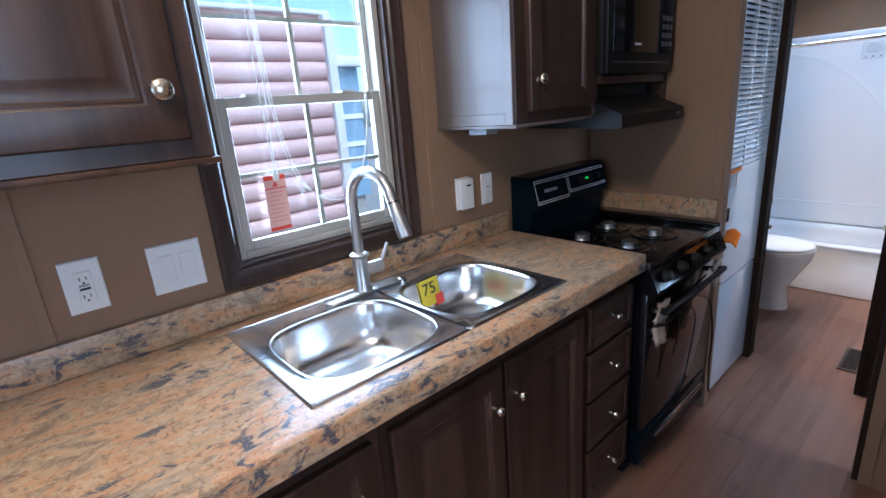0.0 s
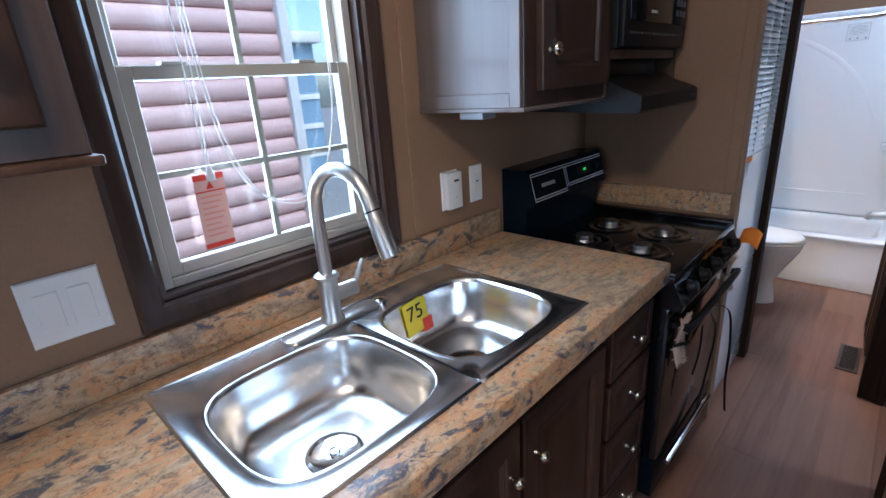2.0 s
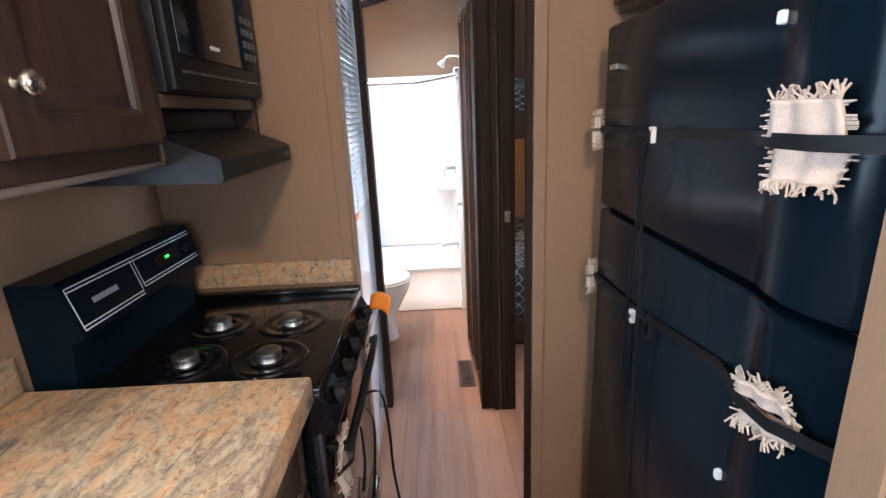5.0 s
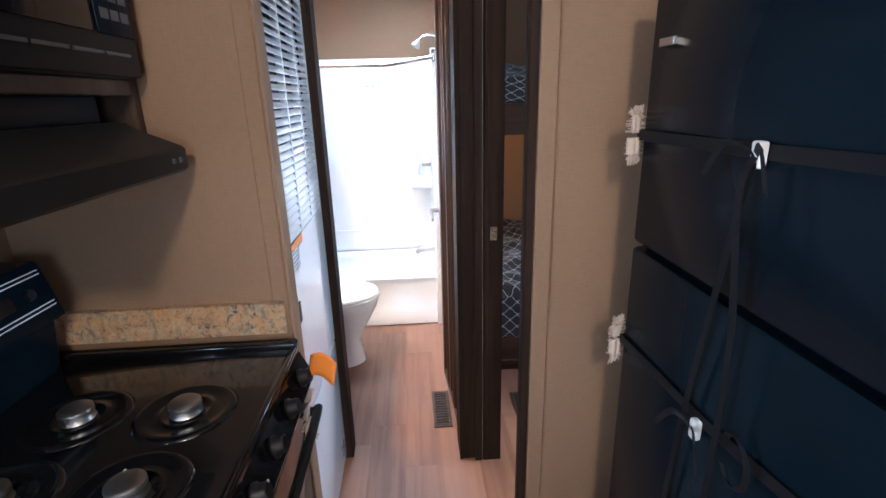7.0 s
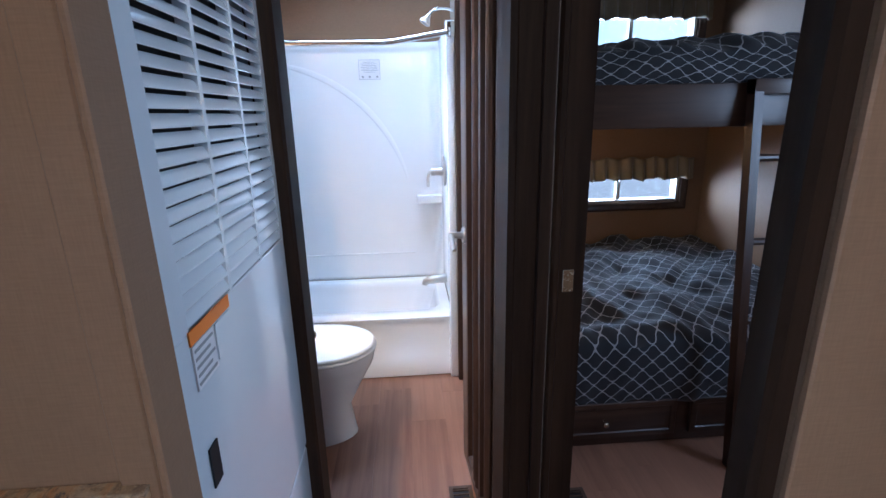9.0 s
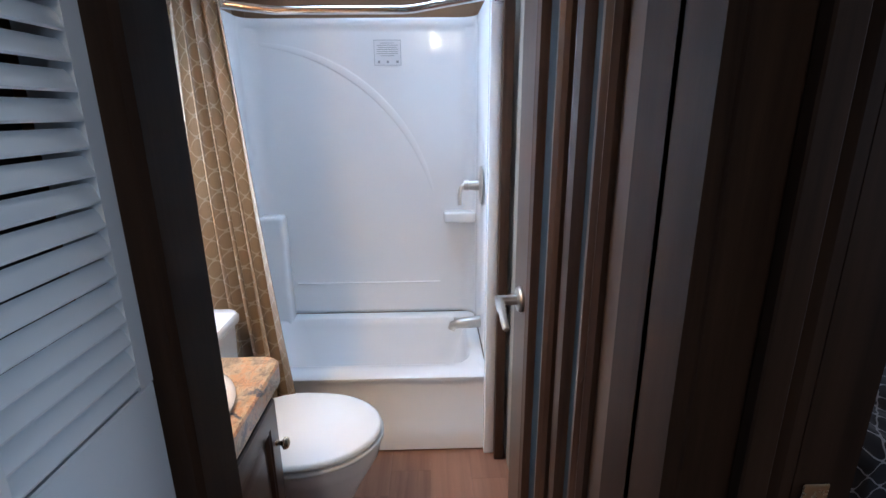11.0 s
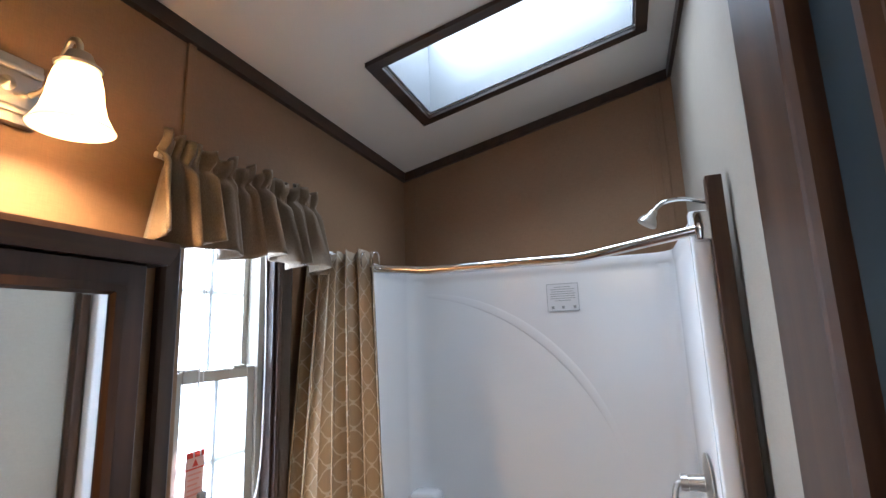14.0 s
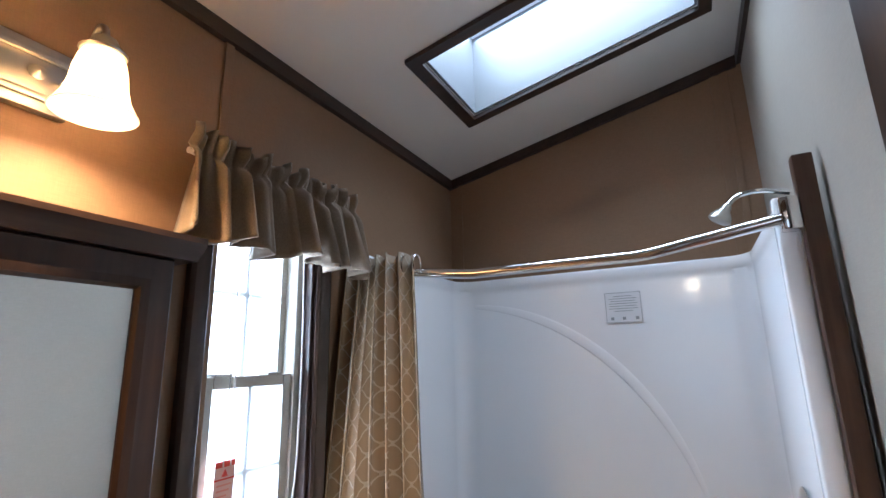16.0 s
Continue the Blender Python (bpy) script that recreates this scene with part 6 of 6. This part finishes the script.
# ---- floor vents ----
def floor_vent(x, y, w, d, label):
    ob = thing("floor_vent", (x, y, 0), label, "vent", "floor vents")
    bm = bmesh.new()
    for a in ((-w / 2, w / 2, -d / 2, -d / 2 + 0.014), (-w / 2, w / 2, d / 2 - 0.014, d / 2), (-w / 2, -w / 2 + 0.014, -d / 2 + 0.014, d / 2 - 0.014), (w / 2 - 0.014, w / 2, -d / 2 + 0.014, d / 2 - 0.014)):
        box(bm, x + a[0], x + a[1], y + a[2], y + a[3], 0.0005, 0.006, 0.001, 1)
    part("frame", bm, M_GREYWOOD, ob)
    part("duct", boxed(x - w / 2 + 0.014, x + w / 2 - 0.014, y - d / 2 + 0.014, y + d / 2 - 0.014, 0.0004, 0.001), M_INK, ob)
    for k in range(13):
        xx = x - w / 2 + 0.02 + k * (w - 0.04) / 12
        part("slat", boxed(xx - 0.003, xx + 0.003, y - d / 2 + 0.014, y + d / 2 - 0.014, 0.001, 0.005), M_GREYWOOD, ob)


floor_vent(3.86, 0.455, 0.28, 0.085, "brown metal floor register beside the bathroom door")
floor_vent(3.82, 0.06, 0.26, 0.09, "brown metal floor register in the bunk room")

# ---- bunk room ----
bk = thing("bunk_bed", (4.8, -0.5, 0), "dark wood built-in bunk bed with drawers", "bunk bed")
part("base", boxed(4.17, 5.42, -1.24, 0.225, 0, 0.235, 0.004, 2), M_DARKY, bk)
for y1 in (0.16, -0.5):
    bm = bmesh.new()
    panel_door(bm, plane_map((4.169, y1, 0.045), (0, -1, 0), (0, 0, 1), (-1, 0, 0)), 0.6, 0.16)
    d = part("drawer", bm, M_DARKY, bk)
    knob(d, (4.149, y1 - 0.3, 0.125), (-1, 0, 0), 0.012)
part("upper_rail", boxed(4.19, 4.225, -1.24, 0.225, 1.255, 1.40, 0.004, 2), M_DARKY, bk)
part("upper_deck", boxed(4.226, 5.42, -1.24, 0.225, 1.29, 1.33), M_DARKY, bk)


def comforter(name, x0, z0, ztop, zlow, label, seed):
    ob = thing(name, (x0, -0.5, z0), label, "bedding", "bunk bedding")

    def g(a, b):
        y = 0.22 - a * 1.45
        drop = 0.2
        n = noise.noise(Vector((a * 7 + seed, b * 6, 0))) * 0.045 + noise.noise(Vector((a * 19, b * 15, seed))) * 0.022
        if b < drop:
            k = b / drop
            return Vector((x0 - 0.012 * math.sin(math.pi * k) - abs(n) * 0.5, y, zlow + (ztop - 0.035 - zlow) * k + 0.01 * math.sin(a * 23)))
        k = (b - drop) / (1 - drop)
        r = min(1.0, k / 0.05)
        return Vector((x0 + 0.03 * r + (5.40 - x0 - 0.03) * k, y, ztop - 0.035 * (1 - math.sin(r * math.pi / 2)) + n + 0.045 * k))
    sheet("comforter", ob, g, 90, 70, M_BLANKET, 0.012, 19.0, 18.0)
    return ob


comforter("lower_bedding", 4.16, 0.235, 0.485, 0.2, "rumpled charcoal lattice comforter on the lower bunk", 1.0)
part("mattress", boxed(4.2, 5.41, -1.23, 0.21, 0.236, 0.43, 0.02, 2), M_LINEN, thing("lower_mattress", (4.8, -0.5, 0.236), "plain mattress under the lower comforter", "mattress"))
comforter("upper_bedding", 4.228, 1.40, 1.545, 1.395, "charcoal lattice comforter on the upper bunk", 4.0)
part("mattress", boxed(4.26, 5.41, -1.23, 0.21, 1.331, 1.48, 0.02, 2), M_LINEN, thing("upper_mattress", (4.8, -0.5, 1.331), "plain mattress under the upper comforter", "mattress"))
for z in (0.925, 1.825):
    ob = thing("bunk_valance", (5.40, -0.8, z + 0.1), "short tan gathered valance over a bunk window", "valance", "bunk valances")
    sheet("cloth", ob, lambda a, b, z=z: Vector((5.405 - 0.02 * (0.3 + b) * (1 + math.sin(a * 62 + 0.8 * math.sin(a * 9))), -0.42 - a * 0.74, z + 0.11 - b * 0.13 + 0.008 * math.sin(a * 31))), 110, 10, M_VALANCE, 0.002)
ld = thing("bunk_ladder", (4.05, -0.73, 0), "dark wood ladder leaning on the upper bunk", "ladder")
for y in (-0.58, -0.88):
    bm = bmesh.new()
    m = [(3.98, 0.0), (4.02, 0.0), (4.19, 1.41), (4.15, 1.41)]
    loft(bm, [[(x, yy, z) for x, z in m] for yy in (y - 0.016, y + 0.016)])
    part("rail", bm, M_DARK, ld)
for k in range(4):
    z = 0.28 + k * 0.29
    x = 4.0 + 0.17 * z / 1.41
    bm = bmesh.new()
    tube(bm, [(x, -0.865, z), (x, -0.595, z)], 0.013, 10)
    part("rung", bm, M_DARKY, ld)
part("top_bar", boxed(4.145, 4.19, -0.896, -0.564, 1.36, 1.41, 0.003, 2), M_DARKY, ld)
rl = thing("bunk_lamp", (4.7, 0.2, 1.18), "small lit reading lamp on the bunk room wall", "wall lamp")
bm = bmesh.new()
lathe(bm, (4.7, 0.234, 1.2), (0, -1, 0), [(0.035, 0), (0.034, 0.01), (0.015, 0.015), (0.012, 0.05), (0, 0.051)], 20)
part("base", bm, M_NICKEL, rl)

# ---- outside ----
nb = thing("neighbour_cabin", (0.4, 4.3, -0.7), "cabin with red-stained half-log siding", "house")
part("wall", boxed(-4.0, 3.05, 4.02, 7.5, -0.7, 2.2), M_LOG, nb)
part("corner_board", boxed(3.05, 3.13, 3.93, 4.05, -0.7, 2.2, 0.005, 1), M_VINYLW, nb, "white corner board")
bm = bmesh.new()
prof = [(0, 0), (-0.028, 0.008), (-0.046, 0.036), (-0.052, 0.075), (-0.046, 0.114), (-0.028, 0.142), (0, 0.15)]
loft(bm, [[(x, 4.02 + y, -0.7 + z) for y, z in prof] for x in (-4.0, 3.05)])
first = part("log_board", bm, M_LOG, nb, "", 80)
for k in range(1, 19):
    s = new("log_board", first.data)
    s.parent, s.location = nb, (0, 0, k * 0.15)
bm = bmesh.new()
box(bm, -4.2, 3.14, 3.98, 7.8, 2.2, 2.24, 0.01, 1)
part("roof", bm, M_VINYLW, nb, "pale metal roof")
M_BLUE = enamel("pale_blue_siding", (0.22, 0.33, 0.42), 0.5, 0.7)
fh = thing("far_trailer", (5, 10.5, -0.7), "blue-grey park trailer farther off with white trim", "trailer")
part("wall", boxed(3.4, 6.6, 9.0, 12.0, -0.3, 2.3), M_BLUE, fh)
part("roof", boxed(3.3, 6.7, 8.8, 12.1, 2.3, 2.5, 0.03, 2), M_VINYLW, fh)
for k in range(3):
    part("trim_band", boxed(3.4, 6.6, 8.97, 9.0, 0.2 + 0.55 * k, 0.3 + 0.55 * k), M_VINYLW, fh, "white trim band")
part("skirt", boxed(3.5, 6.5, 9.1, 11.9, -0.7, -0.3), M_GROUND, fh)

# ---- floor planks ----
pl = None
rnd = random.Random(4)
PW, PL = 0.152, 0.914
row = 0
y = 0.93
while y > -0.2:
    x = 0.2 - rnd.uniform(0, PL)
    while x < 4.75:
        a0, a1 = max(x, 0.2), min(x + PL, 4.785)
        if a1 - a0 > 0.05:
            full = abs(a1 - a0 - PL) < 1e-6
            if full and pl:
                ob = new("plank", pl)
                ob.parent, ob.location = floor, (a0, y, 0)
            else:
                bm = bmesh.new()
                w = a1 - a0
                loft(bm, [[(0.0002 + i, -PW + 0.0002 + i, z), (w - 0.0002 - i, -PW + 0.0002 + i, z), (w - 0.0002 - i, -0.0002 - i, z), (0.0002 + i, -0.0002 - i, z)] for i, z in ((0, -0.003), (0, -0.0001), (0.0002, 0.0))])
                ob = part("plank", bm, M_FLOOR, floor, "", 20)
                ob.location = (a0, y, 0)
                if full:
                    pl = ob.data
        x += PL
    y -= PW
    row += 1
